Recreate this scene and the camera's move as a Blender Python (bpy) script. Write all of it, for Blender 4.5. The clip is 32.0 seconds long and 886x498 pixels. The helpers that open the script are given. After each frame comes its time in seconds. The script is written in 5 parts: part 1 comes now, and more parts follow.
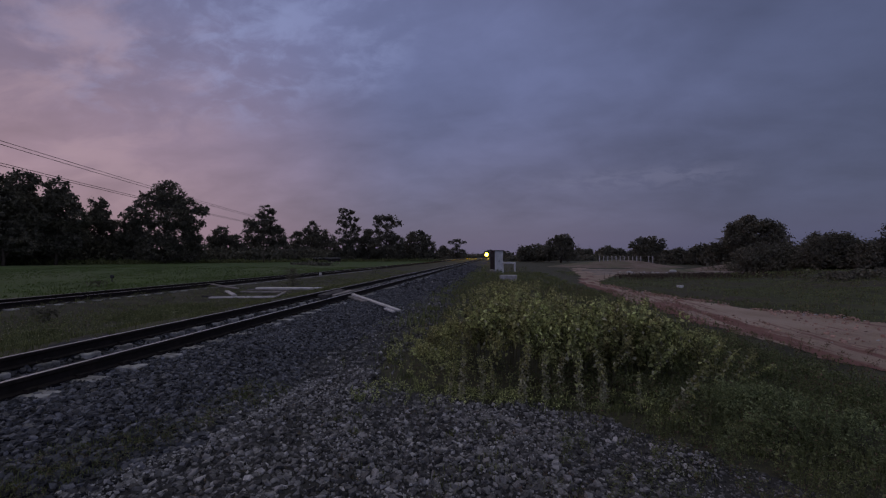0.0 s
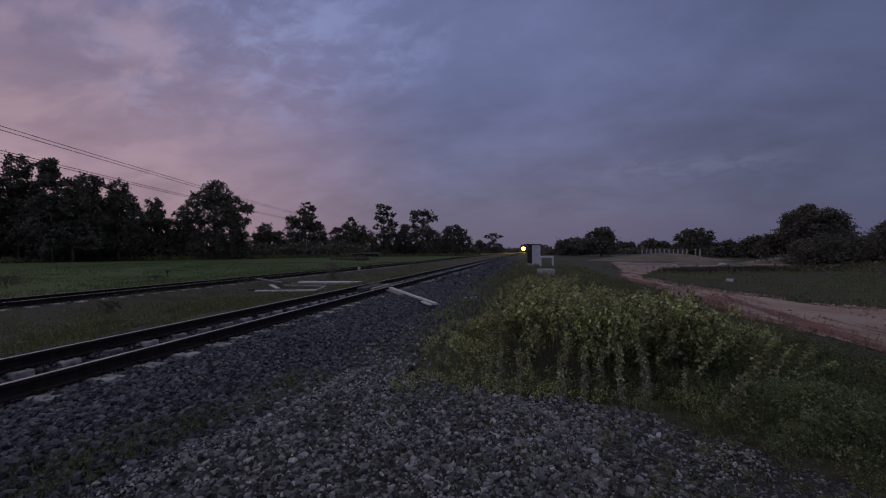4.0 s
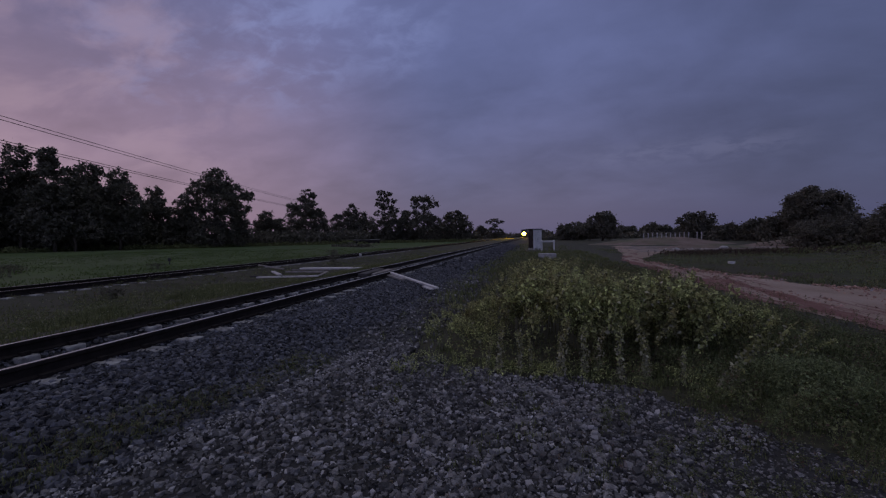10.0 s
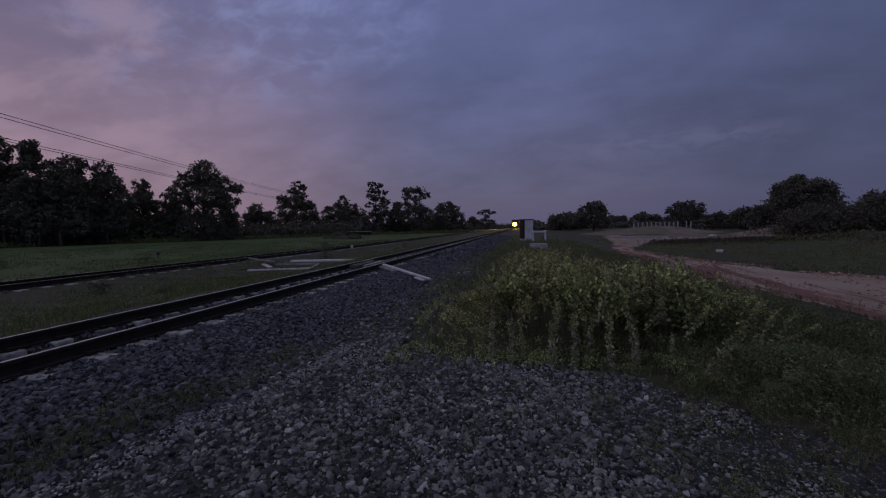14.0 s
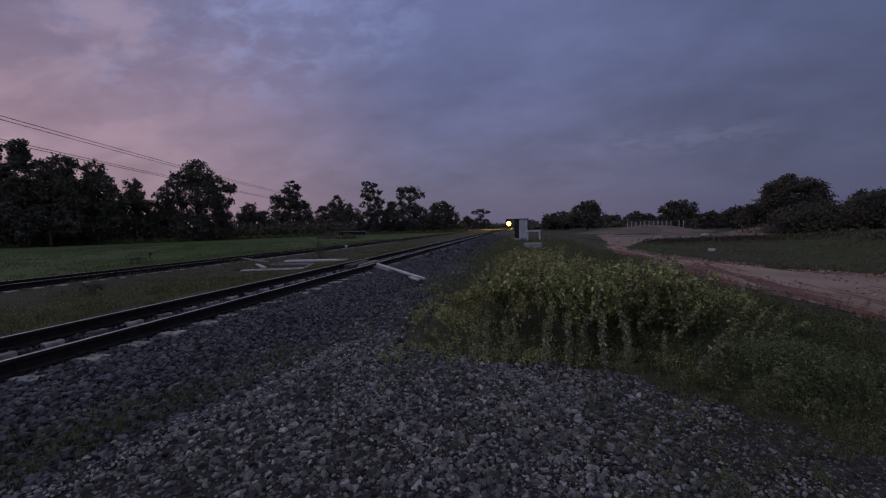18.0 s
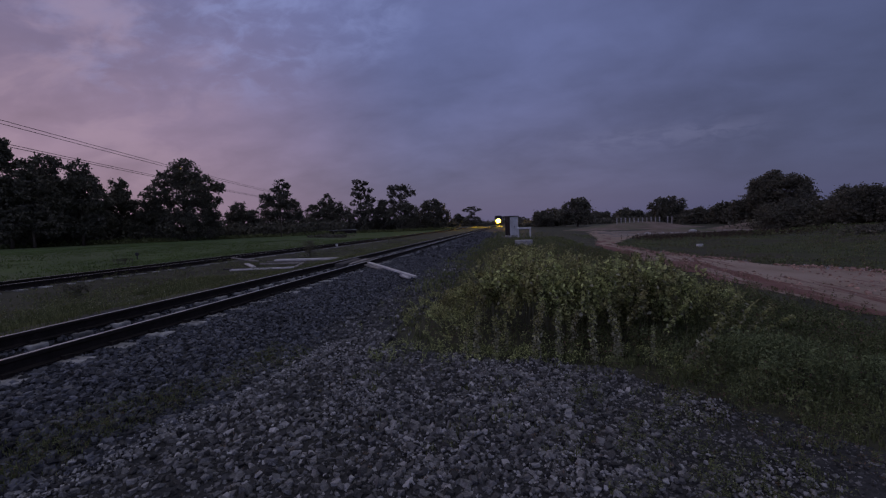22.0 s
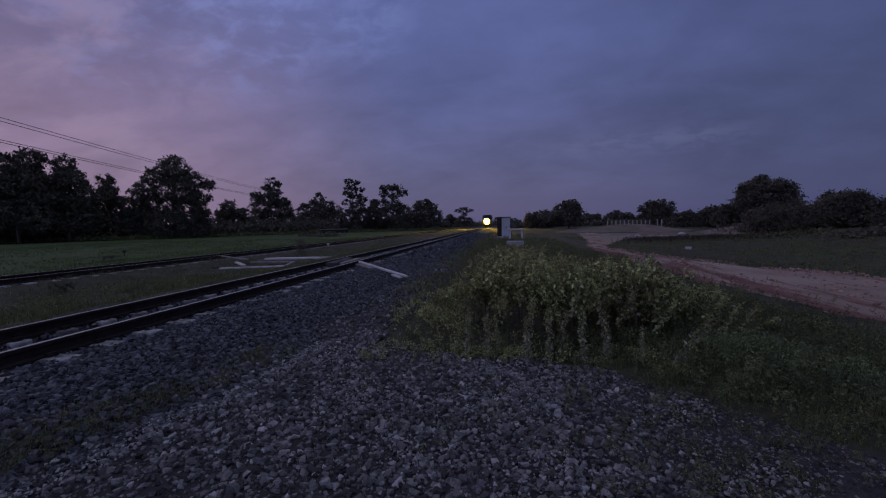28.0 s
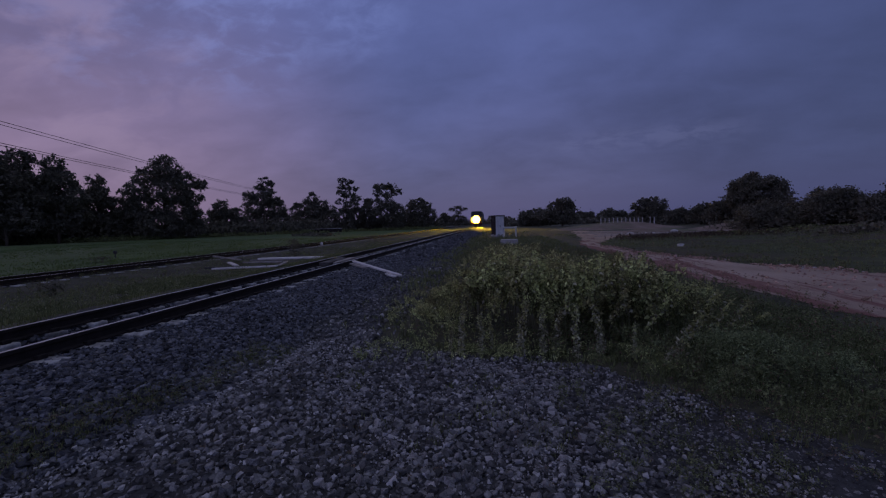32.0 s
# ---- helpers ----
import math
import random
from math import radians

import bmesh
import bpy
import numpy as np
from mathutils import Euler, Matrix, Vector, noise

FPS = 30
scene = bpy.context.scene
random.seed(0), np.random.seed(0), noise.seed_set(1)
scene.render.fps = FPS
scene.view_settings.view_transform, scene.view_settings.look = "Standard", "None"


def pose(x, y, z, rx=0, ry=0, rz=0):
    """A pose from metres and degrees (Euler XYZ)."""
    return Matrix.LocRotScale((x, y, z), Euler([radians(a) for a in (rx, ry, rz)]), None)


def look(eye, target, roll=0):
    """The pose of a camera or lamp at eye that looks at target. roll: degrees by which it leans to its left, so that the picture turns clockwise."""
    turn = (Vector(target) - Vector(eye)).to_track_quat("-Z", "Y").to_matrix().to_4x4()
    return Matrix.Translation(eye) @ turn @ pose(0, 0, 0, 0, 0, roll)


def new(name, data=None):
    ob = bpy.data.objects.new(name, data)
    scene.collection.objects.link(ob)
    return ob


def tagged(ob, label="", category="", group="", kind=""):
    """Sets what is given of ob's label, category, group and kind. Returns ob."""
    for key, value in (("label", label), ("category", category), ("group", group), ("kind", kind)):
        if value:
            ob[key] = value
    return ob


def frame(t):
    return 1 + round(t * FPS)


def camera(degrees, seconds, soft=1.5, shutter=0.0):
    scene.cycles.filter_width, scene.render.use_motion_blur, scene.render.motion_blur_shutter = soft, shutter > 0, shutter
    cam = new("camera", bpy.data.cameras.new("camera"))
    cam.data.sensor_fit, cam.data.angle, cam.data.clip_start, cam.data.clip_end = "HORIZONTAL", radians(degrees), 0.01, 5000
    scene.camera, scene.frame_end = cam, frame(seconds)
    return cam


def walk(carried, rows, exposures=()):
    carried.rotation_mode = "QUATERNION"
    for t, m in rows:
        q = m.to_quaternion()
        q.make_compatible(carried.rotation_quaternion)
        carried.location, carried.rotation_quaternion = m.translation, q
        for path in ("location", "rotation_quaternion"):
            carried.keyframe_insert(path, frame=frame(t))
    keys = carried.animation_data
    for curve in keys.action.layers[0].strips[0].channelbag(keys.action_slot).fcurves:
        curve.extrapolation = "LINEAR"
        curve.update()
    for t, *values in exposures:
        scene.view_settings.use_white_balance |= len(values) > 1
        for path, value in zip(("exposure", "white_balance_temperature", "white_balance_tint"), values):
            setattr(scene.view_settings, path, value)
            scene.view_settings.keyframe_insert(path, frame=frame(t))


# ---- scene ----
cam = camera(92.7, 32.0, soft=1.2)
walk(cam, [
    (0, pose(-0.018, -0.006, 1.608, 90.90, -0.05, 7.17)),
    (0.5, pose(-0.021, -0.008, 1.606, 90.96, -0.15, 7.52)),
    (1, pose(-0.024, -0.009, 1.604, 90.94, -0.24, 8.25)),
    (1.5, pose(-0.027, -0.009, 1.601, 90.99, -0.29, 9.19)),
    (2, pose(-0.028, -0.008, 1.598, 90.93, -0.31, 10.04)),
    (2.5, pose(-0.026, -0.006, 1.594, 90.74, -0.24, 10.74)),
    (3, pose(-0.023, -0.006, 1.589, 90.48, 0.06, 11.34)),
    (3.5, pose(-0.019, -0.007, 1.585, 90.30, 0.25, 11.80)),
    (5.5, pose(0.003, -0.014, 1.558, 90.05, 0.48, 12.36)),
    (6, pose(0.003, -0.014, 1.555, 90.03, 0.53, 12.42)),
    (6.5, pose(0.004, -0.013, 1.552, 89.95, 0.80, 12.42)),
    (7, pose(0.005, -0.011, 1.549, 89.74, 1.04, 12.54)),
    (7.5, pose(0.005, -0.008, 1.546, 89.49, 1.28, 12.51)),
    (8, pose(0.004, -0.006, 1.544, 89.28, 1.28, 12.49)),
    (8.5, pose(0.003, -0.004, 1.542, 89.04, 1.19, 12.50)),
    (9, pose(0.002, -0.002, 1.540, 88.81, 1.07, 12.49)),
    (9.5, pose(0.001, -0.002, 1.538, 88.58, 1.01, 12.40)),
    (10, pose(0.001, -0.003, 1.537, 88.29, 0.91, 12.26)),
    (10.5, pose(0.002, -0.003, 1.535, 88.18, 0.96, 12.14)),
    (11, pose(0.003, -0.004, 1.534, 87.98, 1.01, 12.12)),
    (11.5, pose(0.005, -0.003, 1.533, 87.77, 1.15, 12.02)),
    (12, pose(0.006, -0.002, 1.532, 87.54, 1.20, 11.82)),
    (12.5, pose(0.007, -0.000, 1.531, 87.37, 1.28, 11.63)),
    (13, pose(0.008, 0.001, 1.530, 87.17, 1.33, 11.48)),
    (13.5, pose(0.009, 0.001, 1.529, 87.10, 1.34, 11.29)),
    (14, pose(0.010, 0.001, 1.529, 87.08, 1.40, 11.15)),
    (14.5, pose(0.010, 0.001, 1.528, 86.97, 1.40, 11.06)),
    (16.5, pose(0.015, -0.003, 1.526, 86.85, 1.46, 10.87)),
    (17, pose(0.016, -0.005, 1.527, 86.89, 1.47, 10.75)),
    (17.5, pose(0.017, -0.008, 1.527, 86.97, 1.52, 10.64)),
    (18, pose(0.018, -0.010, 1.526, 87.01, 1.51, 10.42)),
    (18.5, pose(0.019, -0.012, 1.526, 87.00, 1.56, 10.23)),
    (19, pose(0.020, -0.011, 1.524, 86.98, 1.58, 10.08)),
    (19.5, pose(0.020, -0.009, 1.523, 86.92, 1.62, 10.03)),
    (20, pose(0.021, -0.007, 1.523, 86.89, 1.65, 9.98)),
    (20.5, pose(0.023, -0.004, 1.522, 86.83, 1.78, 9.80)),
    (21, pose(0.025, -0.003, 1.522, 86.80, 1.86, 9.59)),
    (21.5, pose(0.027, -0.003, 1.522, 86.73, 1.91, 9.41)),
    (22, pose(0.028, -0.004, 1.522, 86.68, 1.94, 9.22)),
    (22.5, pose(0.028, -0.005, 1.521, 86.71, 1.79, 9.06)),
    (23, pose(0.029, -0.006, 1.521, 86.71, 1.65, 8.85)),
    (23.5, pose(0.029, -0.006, 1.520, 86.65, 1.65, 8.81)),
    (24, pose(0.029, -0.007, 1.519, 86.62, 1.73, 8.69)),
    (24.5, pose(0.029, -0.007, 1.518, 86.64, 1.72, 8.61)),
    (25, pose(0.029, -0.007, 1.518, 86.65, 1.74, 8.52)),
    (25.5, pose(0.029, -0.008, 1.518, 86.66, 1.80, 8.43)),
    (27.5, pose(0.029, -0.010, 1.516, 86.74, 1.32, 8.22)),
    (28, pose(0.029, -0.008, 1.516, 86.70, 1.30, 8.14)),
    (28.5, pose(0.029, -0.005, 1.516, 86.67, 1.37, 8.06)),
    (29, pose(0.030, -0.003, 1.516, 86.63, 1.43, 7.98)),
    (29.5, pose(0.032, -0.002, 1.515, 86.62, 1.51, 7.92)),
    (30, pose(0.034, -0.003, 1.514, 86.60, 1.57, 7.80)),
    (30.5, pose(0.037, -0.004, 1.514, 86.58, 1.64, 7.66)),
    (31, pose(0.038, -0.004, 1.514, 86.61, 1.71, 7.55)),
    (31.5, pose(0.039, -0.004, 1.514, 86.54, 1.69, 7.45)),
    (32, pose(0.039, -0.003, 1.514, 86.51, 1.66, 7.35)),
], exposures=[
    (0, 0.36, 6560, 5), (3, 0.37, 6530, 6), (6, 0.33, 6250, 8), (9, 0.25, 6080, 11), (12, 0.12, 6120, 11), (14.5, 0.06, 6100, 9), (16.5, 0.30, 6350, 7), (19, 0.34, 6350, 7), (22, 0.27, 6050, 11), (25, 0.25, 6150, 10), (28, 0.04, 5500, 17), (30, 0.00, 5380, 18), (32, -0.02, 5340, 18),
])

# ---- world and light: overcast dusk, the last pink light low in the west ----
def build_world():
    w = bpy.data.worlds.new("dusk_sky")
    scene.world = w
    w.use_nodes = True
    nt = w.node_tree
    nt.nodes.clear()
    N = nt.nodes.new

    def link(a, b):
        nt.links.new(a, b)

    def val(s, x):
        if isinstance(x, (int, float)):
            s.default_value = x
        else:
            link(x, s)

    def mth(op, a, b=0.0, clamp=False):
        n = N("ShaderNodeMath")
        n.operation, n.use_clamp = op, clamp
        val(n.inputs[0], a)
        val(n.inputs[1], b)
        return n.outputs[0]

    def ramp(x, lo, hi):
        n = N("ShaderNodeMapRange")
        n.interpolation_type = "SMOOTHSTEP"
        val(n.inputs[0], x)
        n.inputs[1].default_value, n.inputs[2].default_value = lo, hi
        return n.outputs[0]

    def mixc(f, a, b, mode="MIX"):
        n = N("ShaderNodeMix")
        n.data_type, n.blend_type = "RGBA", mode
        val(n.inputs[0], f)
        for s, c in ((n.inputs[6], a), (n.inputs[7], b)):
            if isinstance(c, tuple):
                s.default_value = (*c, 1)
            else:
                link(c, s)
        return n.outputs[2]

    co = N("ShaderNodeTexCoord").outputs["Generated"]
    sep = N("ShaderNodeSeparateXYZ")
    link(co, sep.inputs[0])
    x, y, z = sep.outputs

    def dot(az, el):
        n = N("ShaderNodeVectorMath")
        n.operation = "DOT_PRODUCT"
        link(co, n.inputs[0])
        a, e = radians(az), radians(el)
        n.inputs[1].default_value = (math.sin(a) * math.cos(e), math.cos(a) * math.cos(e), math.sin(e))
        return n.outputs["Value"]

    zz = mth("MAXIMUM", z, 0.0)
    # cloud sheet seen in perspective
    den = mth("ADD", zz, 0.34)
    comb = N("ShaderNodeCombineXYZ")
    link(mth("DIVIDE", x, den), comb.inputs[0])
    link(mth("DIVIDE", y, den), comb.inputs[1])

    def cloud(scale, detail, rough, sx=1.0, sy=1.0, rot=0.0, off=0.0, dist=0.4):
        m = N("ShaderNodeMapping")
        link(comb.outputs[0], m.inputs[0])
        m.inputs["Location"].default_value = (off, off * 0.7, 0)
        m.inputs["Rotation"].default_value = (0, 0, radians(rot))
        m.inputs["Scale"].default_value = (sx, sy, 1)
        n = N("ShaderNodeTexNoise")
        link(m.outputs[0], n.inputs["Vector"])
        n.inputs["Scale"].default_value, n.inputs["Detail"].default_value = scale, detail
        n.inputs["Roughness"].default_value, n.inputs["Distortion"].default_value = rough, dist
        return n.outputs[0]

    big = cloud(1.5, 3, 0.5, 1.0, 1.2, 25, 3.1)
    mid = cloud(3.6, 6, 0.55, 1.0, 1.4, 30, 7.3)
    fine = cloud(9.5, 6, 0.6, 1.0, 1.3, 35, 1.7)
    west = ramp(dot(-75, 6), 0.42, 0.98)
    base = mixc(ramp(z, 0.0, 0.42), HORIZON, ZENITH)
    base = mixc(mth("MULTIPLY", ramp(x, -0.1, 0.7), 0.9), base, EAST)
    base = mixc(mth("MULTIPLY", west, ramp(z, 0.62, 0.1)), base, PINK)
    base = mixc(ramp(z, 0.55, 0.85), base, OVERHEAD)
    # heavier and lighter folds of the cloud sheet
    fold = mth("ADD", mth("MULTIPLY", mth("SUBTRACT", big, 0.5), 0.7), mth("MULTIPLY", mth("SUBTRACT", mid, 0.5), 0.42))
    fold = mth("ADD", fold, mth("MULTIPLY", mth("SUBTRACT", fine, 0.5), 0.16))
    gain = mth("ADD", 1.0, mth("MULTIPLY", fold, ramp(z, 0.0, 0.14)))
    sky = N("ShaderNodeVectorMath")
    sky.operation = "SCALE"
    link(base, sky.inputs[0])
    link(gain, sky.inputs["Scale"])
    col = sky.outputs[0]
    # thin places in the cloud where blue shows, high in the north-west
    spot = mth("MAXIMUM", ramp(dot(-33, 26), 0.975, 0.999), mth("MULTIPLY", ramp(dot(-20, 28), 0.985, 0.999), 0.7))
    spot = mth("MAXIMUM", spot, mth("MULTIPLY", ramp(dot(-45, 22), 0.985, 0.999), 0.7))
    gap = mth("MULTIPLY", mth("MULTIPLY", spot, ramp(mth("ADD", mth("MULTIPLY", mid, 0.5), mth("MULTIPLY", fine, 0.5)), 0.44, 0.62)), 0.42)
    col = mixc(gap, col, GAP)
    # lit cloud edges over the last pink light
    rim = mth("MULTIPLY", mth("MULTIPLY", ramp(dot(-58, 15), 0.90, 0.995), ramp(mid, 0.42, 0.68)), 0.6)
    col = mixc(rim, col, RIM)
    # a pale streak low in the north-east
    off = mth("ABSOLUTE", mth("SUBTRACT", z, 0.165))
    streak = mth("MULTIPLY", mth("MULTIPLY", ramp(off, 0.035, 0.0), ramp(dot(17, 9.5), 0.972, 0.998)), ramp(fine, 0.35, 0.6))
    col = mixc(mth("MULTIPLY", streak, 0.4), col, STREAK)
    nish = N("ShaderNodeTexSky")
    nish.sky_type, nish.sun_disc = "NISHITA", False
    nish.sun_elevation, nish.sun_rotation = radians(1.0), radians(-78)
    col = mixc(0.012, col, nish.outputs[0], "ADD")
    # the unseen southern sky is raised to brighten what faces the camera
    bg = N("ShaderNodeBackground")
    link(col, bg.inputs[0])
    link(mth("MULTIPLY", mth("ADD", 1.0, mth("MULTIPLY", ramp(y, 0.1, -0.75), SOUTH)), SKY_STRENGTH), bg.inputs[1])
    out = N("ShaderNodeOutputWorld")
    link(bg.outputs[0], out.inputs[0])


HORIZON = (0.101, 0.091, 0.152)
ZENITH = (0.105, 0.118, 0.235)
EAST = (0.052, 0.061, 0.122)
PINK = (0.245, 0.163, 0.220)
GAP = (0.23, 0.26, 0.46)
RIM = (0.29, 0.20, 0.25)
OVERHEAD = (0.200, 0.190, 0.205)
STREAK = (0.125, 0.125, 0.205)
SKY_STRENGTH = 1.0
SOUTH = 0.75
build_world()

sun = new("sun", bpy.data.lights.new("sun", "SUN"))
sun.data.energy, sun.data.angle, sun.data.color = 0.12, radians(40), (1.0, 0.72, 0.66)
sun.matrix_world = look((-60, 15, 14), (0, 0, 0))


# ---- materials ----
def material(name, base, dark, rough=0.85, scale=6.0, fine=40.0, bump=0.3, metal=0.0, per="", spec=0.3, amount=1.0, dist=0.02, third=None, through_light=0.0):
    """Two colours mixed by noise at two scales, with a fine relief; per: 'object' or 'island' shifts each piece's brightness."""
    m = bpy.data.materials.new(name)
    m.use_nodes = True
    nt = m.node_tree
    p = nt.nodes["Principled BSDF"]
    N = nt.nodes.new
    co = N("ShaderNodeTexCoord").outputs["Object"] if not per == "world" else N("ShaderNodeNewGeometry").outputs["Position"]
    n1, n2 = N("ShaderNodeTexNoise"), N("ShaderNodeTexNoise")
    for n, s in ((n1, scale), (n2, fine)):
        nt.links.new(co, n.inputs["Vector"])
        n.inputs["Scale"].default_value, n.inputs["Detail"].default_value, n.inputs["Roughness"].default_value = s, 5, 0.6
    add = N("ShaderNodeMath")
    add.operation = "MULTIPLY_ADD"
    nt.links.new(n2.outputs[0], add.inputs[0])
    add.inputs[1].default_value = 0.6
    nt.links.new(n1.outputs[0], add.inputs[2])
    mr = N("ShaderNodeMapRange")
    mr.inputs[1].default_value, mr.inputs[2].default_value = 0.62, 0.98
    nt.links.new(add.outputs[0], mr.inputs[0])
    mix = N("ShaderNodeMix")
    mix.data_type = "RGBA"
    nt.links.new(mr.outputs[0], mix.inputs[0])
    mix.inputs[6].default_value, mix.inputs[7].default_value = (*dark, 1), (*base, 1)
    col = mix.outputs[2]
    if third:
        n3 = N("ShaderNodeTexNoise")
        nt.links.new(co, n3.inputs["Vector"])
        n3.inputs["Scale"].default_value, n3.inputs["Detail"].default_value = scale * 0.23, 4
        r3 = N("ShaderNodeMapRange")
        r3.interpolation_type = "SMOOTHSTEP"
        r3.inputs[1].default_value, r3.inputs[2].default_value = 0.46, 0.66
        nt.links.new(n3.outputs[0], r3.inputs[0])
        m3 = N("ShaderNodeMix")
        m3.data_type = "RGBA"
        nt.links.new(r3.outputs[0], m3.inputs[0])
        nt.links.new(col, m3.inputs[6])
        m3.inputs[7].default_value = (*third, 1)
        col = m3.outputs[2]
    if per in ("object", "island"):
        r = N("ShaderNodeObjectInfo").outputs["Random"] if per == "object" else N("ShaderNodeNewGeometry").outputs["Random Per Island"]
        mr2 = N("ShaderNodeMapRange")
        nt.links.new(r, mr2.inputs[0])
        mr2.inputs[3].default_value, mr2.inputs[4].default_value = 1 - 0.55 * amount, 1 + 0.7 * amount
        hsv = N("ShaderNodeHueSaturation")
        nt.links.new(col, hsv.inputs["Color"])
        nt.links.new(mr2.outputs[0], hsv.inputs["Value"])
        col = hsv.outputs[0]
    nt.links.new(col, p.inputs["Base Color"])
    p.inputs["Roughness"].default_value, p.inputs["Metallic"].default_value = rough, metal
    p.inputs["Specular IOR Level"].default_value = spec
    if bump:
        b = N("ShaderNodeBump")
        b.inputs["Strength"].default_value, b.inputs["Distance"].default_value = bump, dist
        nt.links.new(n2.outputs[0], b.inputs["Height"])
        nt.links.new(b.outputs[0], p.inputs["Normal"])
    if through_light:
        tr, ms = N("ShaderNodeBsdfTranslucent"), N("ShaderNodeMixShader")
        nt.links.new(col, tr.inputs[0])
        ms.inputs[0].default_value = through_light
        nt.links.new(p.outputs[0], ms.inputs[1])
        nt.links.new(tr.outputs[0], ms.inputs[2])
        nt.links.new(ms.outputs[0], nt.nodes["Material Output"].inputs[0])
    return m


def glowing(name, colour, strength):
    m = bpy.data.materials.new(name)
    m.use_nodes = True
    p = m.node_tree.nodes["Principled BSDF"]
    p.inputs["Base Color"].default_value = (0.9, 0.85, 0.7, 1)
    p.inputs["Emission Color"].default_value = (*colour, 1)
    p.inputs["Emission Strength"].default_value = strength
    return m


SOIL = material("soil_and_dry_grass", (0.090, 0.086, 0.054), (0.036, 0.036, 0.023), 0.95, 0.9, 14, 0.6, per="world", third=(0.068, 0.066, 0.043), dist=0.03)
FIELD = material("paddy_grass", (0.078, 0.120, 0.030), (0.040, 0.066, 0.016), 0.95, 0.25, 5, 0.7, per="world", third=(0.085, 0.110, 0.045), dist=0.06)
BALLAST = material("ballast_fines", (0.085, 0.085, 0.09), (0.03, 0.03, 0.033), 0.95, 5, 45, 0.8, per="world", dist=0.03)
GRIT = material("grey_grit", (0.075, 0.073, 0.075), (0.022, 0.022, 0.023), 0.95, 4, 50, 0.8, per="world", third=(0.050, 0.048, 0.044), dist=0.02)
STONE = material("crushed_stone", (0.186, 0.180, 0.176), (0.052, 0.050, 0.049), 0.85, 14, 90, 0.6, per="island", amount=1.35, dist=0.004)
BALLAST_STONE = material("ballast_stone", (0.124, 0.125, 0.138), (0.040, 0.041, 0.046), 0.85, 14, 90, 0.6, per="island", amount=1.5, dist=0.004)
STONE_ONE = material("crushed_stone_piece", (0.186, 0.180, 0.176), (0.052, 0.050, 0.049), 0.85, 14, 90, 0.6, per="object", amount=1.35, dist=0.004)
PALE = material("pale_limestone", (0.43, 0.415, 0.41), (0.23, 0.22, 0.215), 0.85, 12, 90, 0.4, per="island", amount=0.5, dist=0.004)
def road_material():
    m = material("red_laterite", (0.375, 0.288, 0.228), (0.26, 0.19, 0.15), 0.95, 0.9, 18, 0.6, per="world", third=(0.40, 0.31, 0.255), dist=0.03)
    nt = m.node_tree
    N = nt.nodes.new
    p = nt.nodes["Principled BSDF"]
    old = p.inputs["Base Color"].links[0].from_socket
    geo, mp, n = N("ShaderNodeNewGeometry"), N("ShaderNodeMapping"), N("ShaderNodeTexNoise")
    nt.links.new(geo.outputs["Position"], mp.inputs[0])
    mp.inputs["Rotation"].default_value = (0, 0, radians(-12))
    mp.inputs["Scale"].default_value = (1.6, 0.22, 1)
    nt.links.new(mp.outputs[0], n.inputs["Vector"])
    n.inputs["Scale"].default_value, n.inputs["Detail"].default_value, n.inputs["Roughness"].default_value = 1.3, 6, 0.62
    r = N("ShaderNodeMapRange")
    r.interpolation_type = "SMOOTHSTEP"
    r.inputs[1].default_value, r.inputs[2].default_value = 0.50, 0.62
    sep, near, add = N("ShaderNodeSeparateXYZ"), N("ShaderNodeMapRange"), N("ShaderNodeMath")
    nt.links.new(geo.outputs["Position"], sep.inputs[0])
    nt.links.new(sep.outputs[0], near.inputs[0])
    near.inputs[1].default_value, near.inputs[2].default_value = 4.9, 7.2
    near.inputs[3].default_value, near.inputs[4].default_value = 0.11, -0.05
    nt.links.new(n.outputs[0], add.inputs[0])
    nt.links.new(near.outputs[0], add.inputs[1])
    nt.links.new(add.outputs[0], r.inputs[0])
    mix = N("ShaderNodeMix")
    mix.data_type = "RGBA"
    nt.links.new(r.outputs[0], mix.inputs[0])
    nt.links.new(old, mix.inputs[6])
    mix.inputs[7].default_value = (0.20, 0.10, 0.085, 1)
    nt.links.new(mix.outputs[2], p.inputs["Base Color"])
    return m


LATERITE = road_material()
CLOD = material("laterite_clod", (0.42, 0.28, 0.23), (0.26, 0.16, 0.125), 0.95, 9, 60, 0.4, per="island", amount=0.7, dist=0.004)
EARTH = material("bare_earth_heap", (0.25, 0.19, 0.16), (0.15, 0.115, 0.09), 0.95, 0.6, 9, 0.7, per="world", third=(0.13, 0.13, 0.08), dist=0.05)
VERGE = material("verge_grass", (0.085, 0.092, 0.038), (0.036, 0.040, 0.018), 0.95, 0.8, 7, 0.7, per="world", third=(0.060, 0.050, 0.032), dist=0.05)
LOT = material("pale_trodden_earth", (0.33, 0.275, 0.25), (0.19, 0.155, 0.135), 0.95, 0.8, 9, 0.6, per="world", third=(0.15, 0.13, 0.105), dist=0.04)
# rust on the rails; on the cabinet it paints the shaded side
RAIL_SIDE = material("rusted_and_shaded_steel", (0.030, 0.023, 0.021), (0.014, 0.011, 0.010), 0.85, 8, 60, 0.3, dist=0.003)
RAIL_TOP = material("worn_steel", (0.62, 0.60, 0.58), (0.42, 0.40, 0.38), 0.5, 5, 70, 0.1, metal=0.75, dist=0.001)
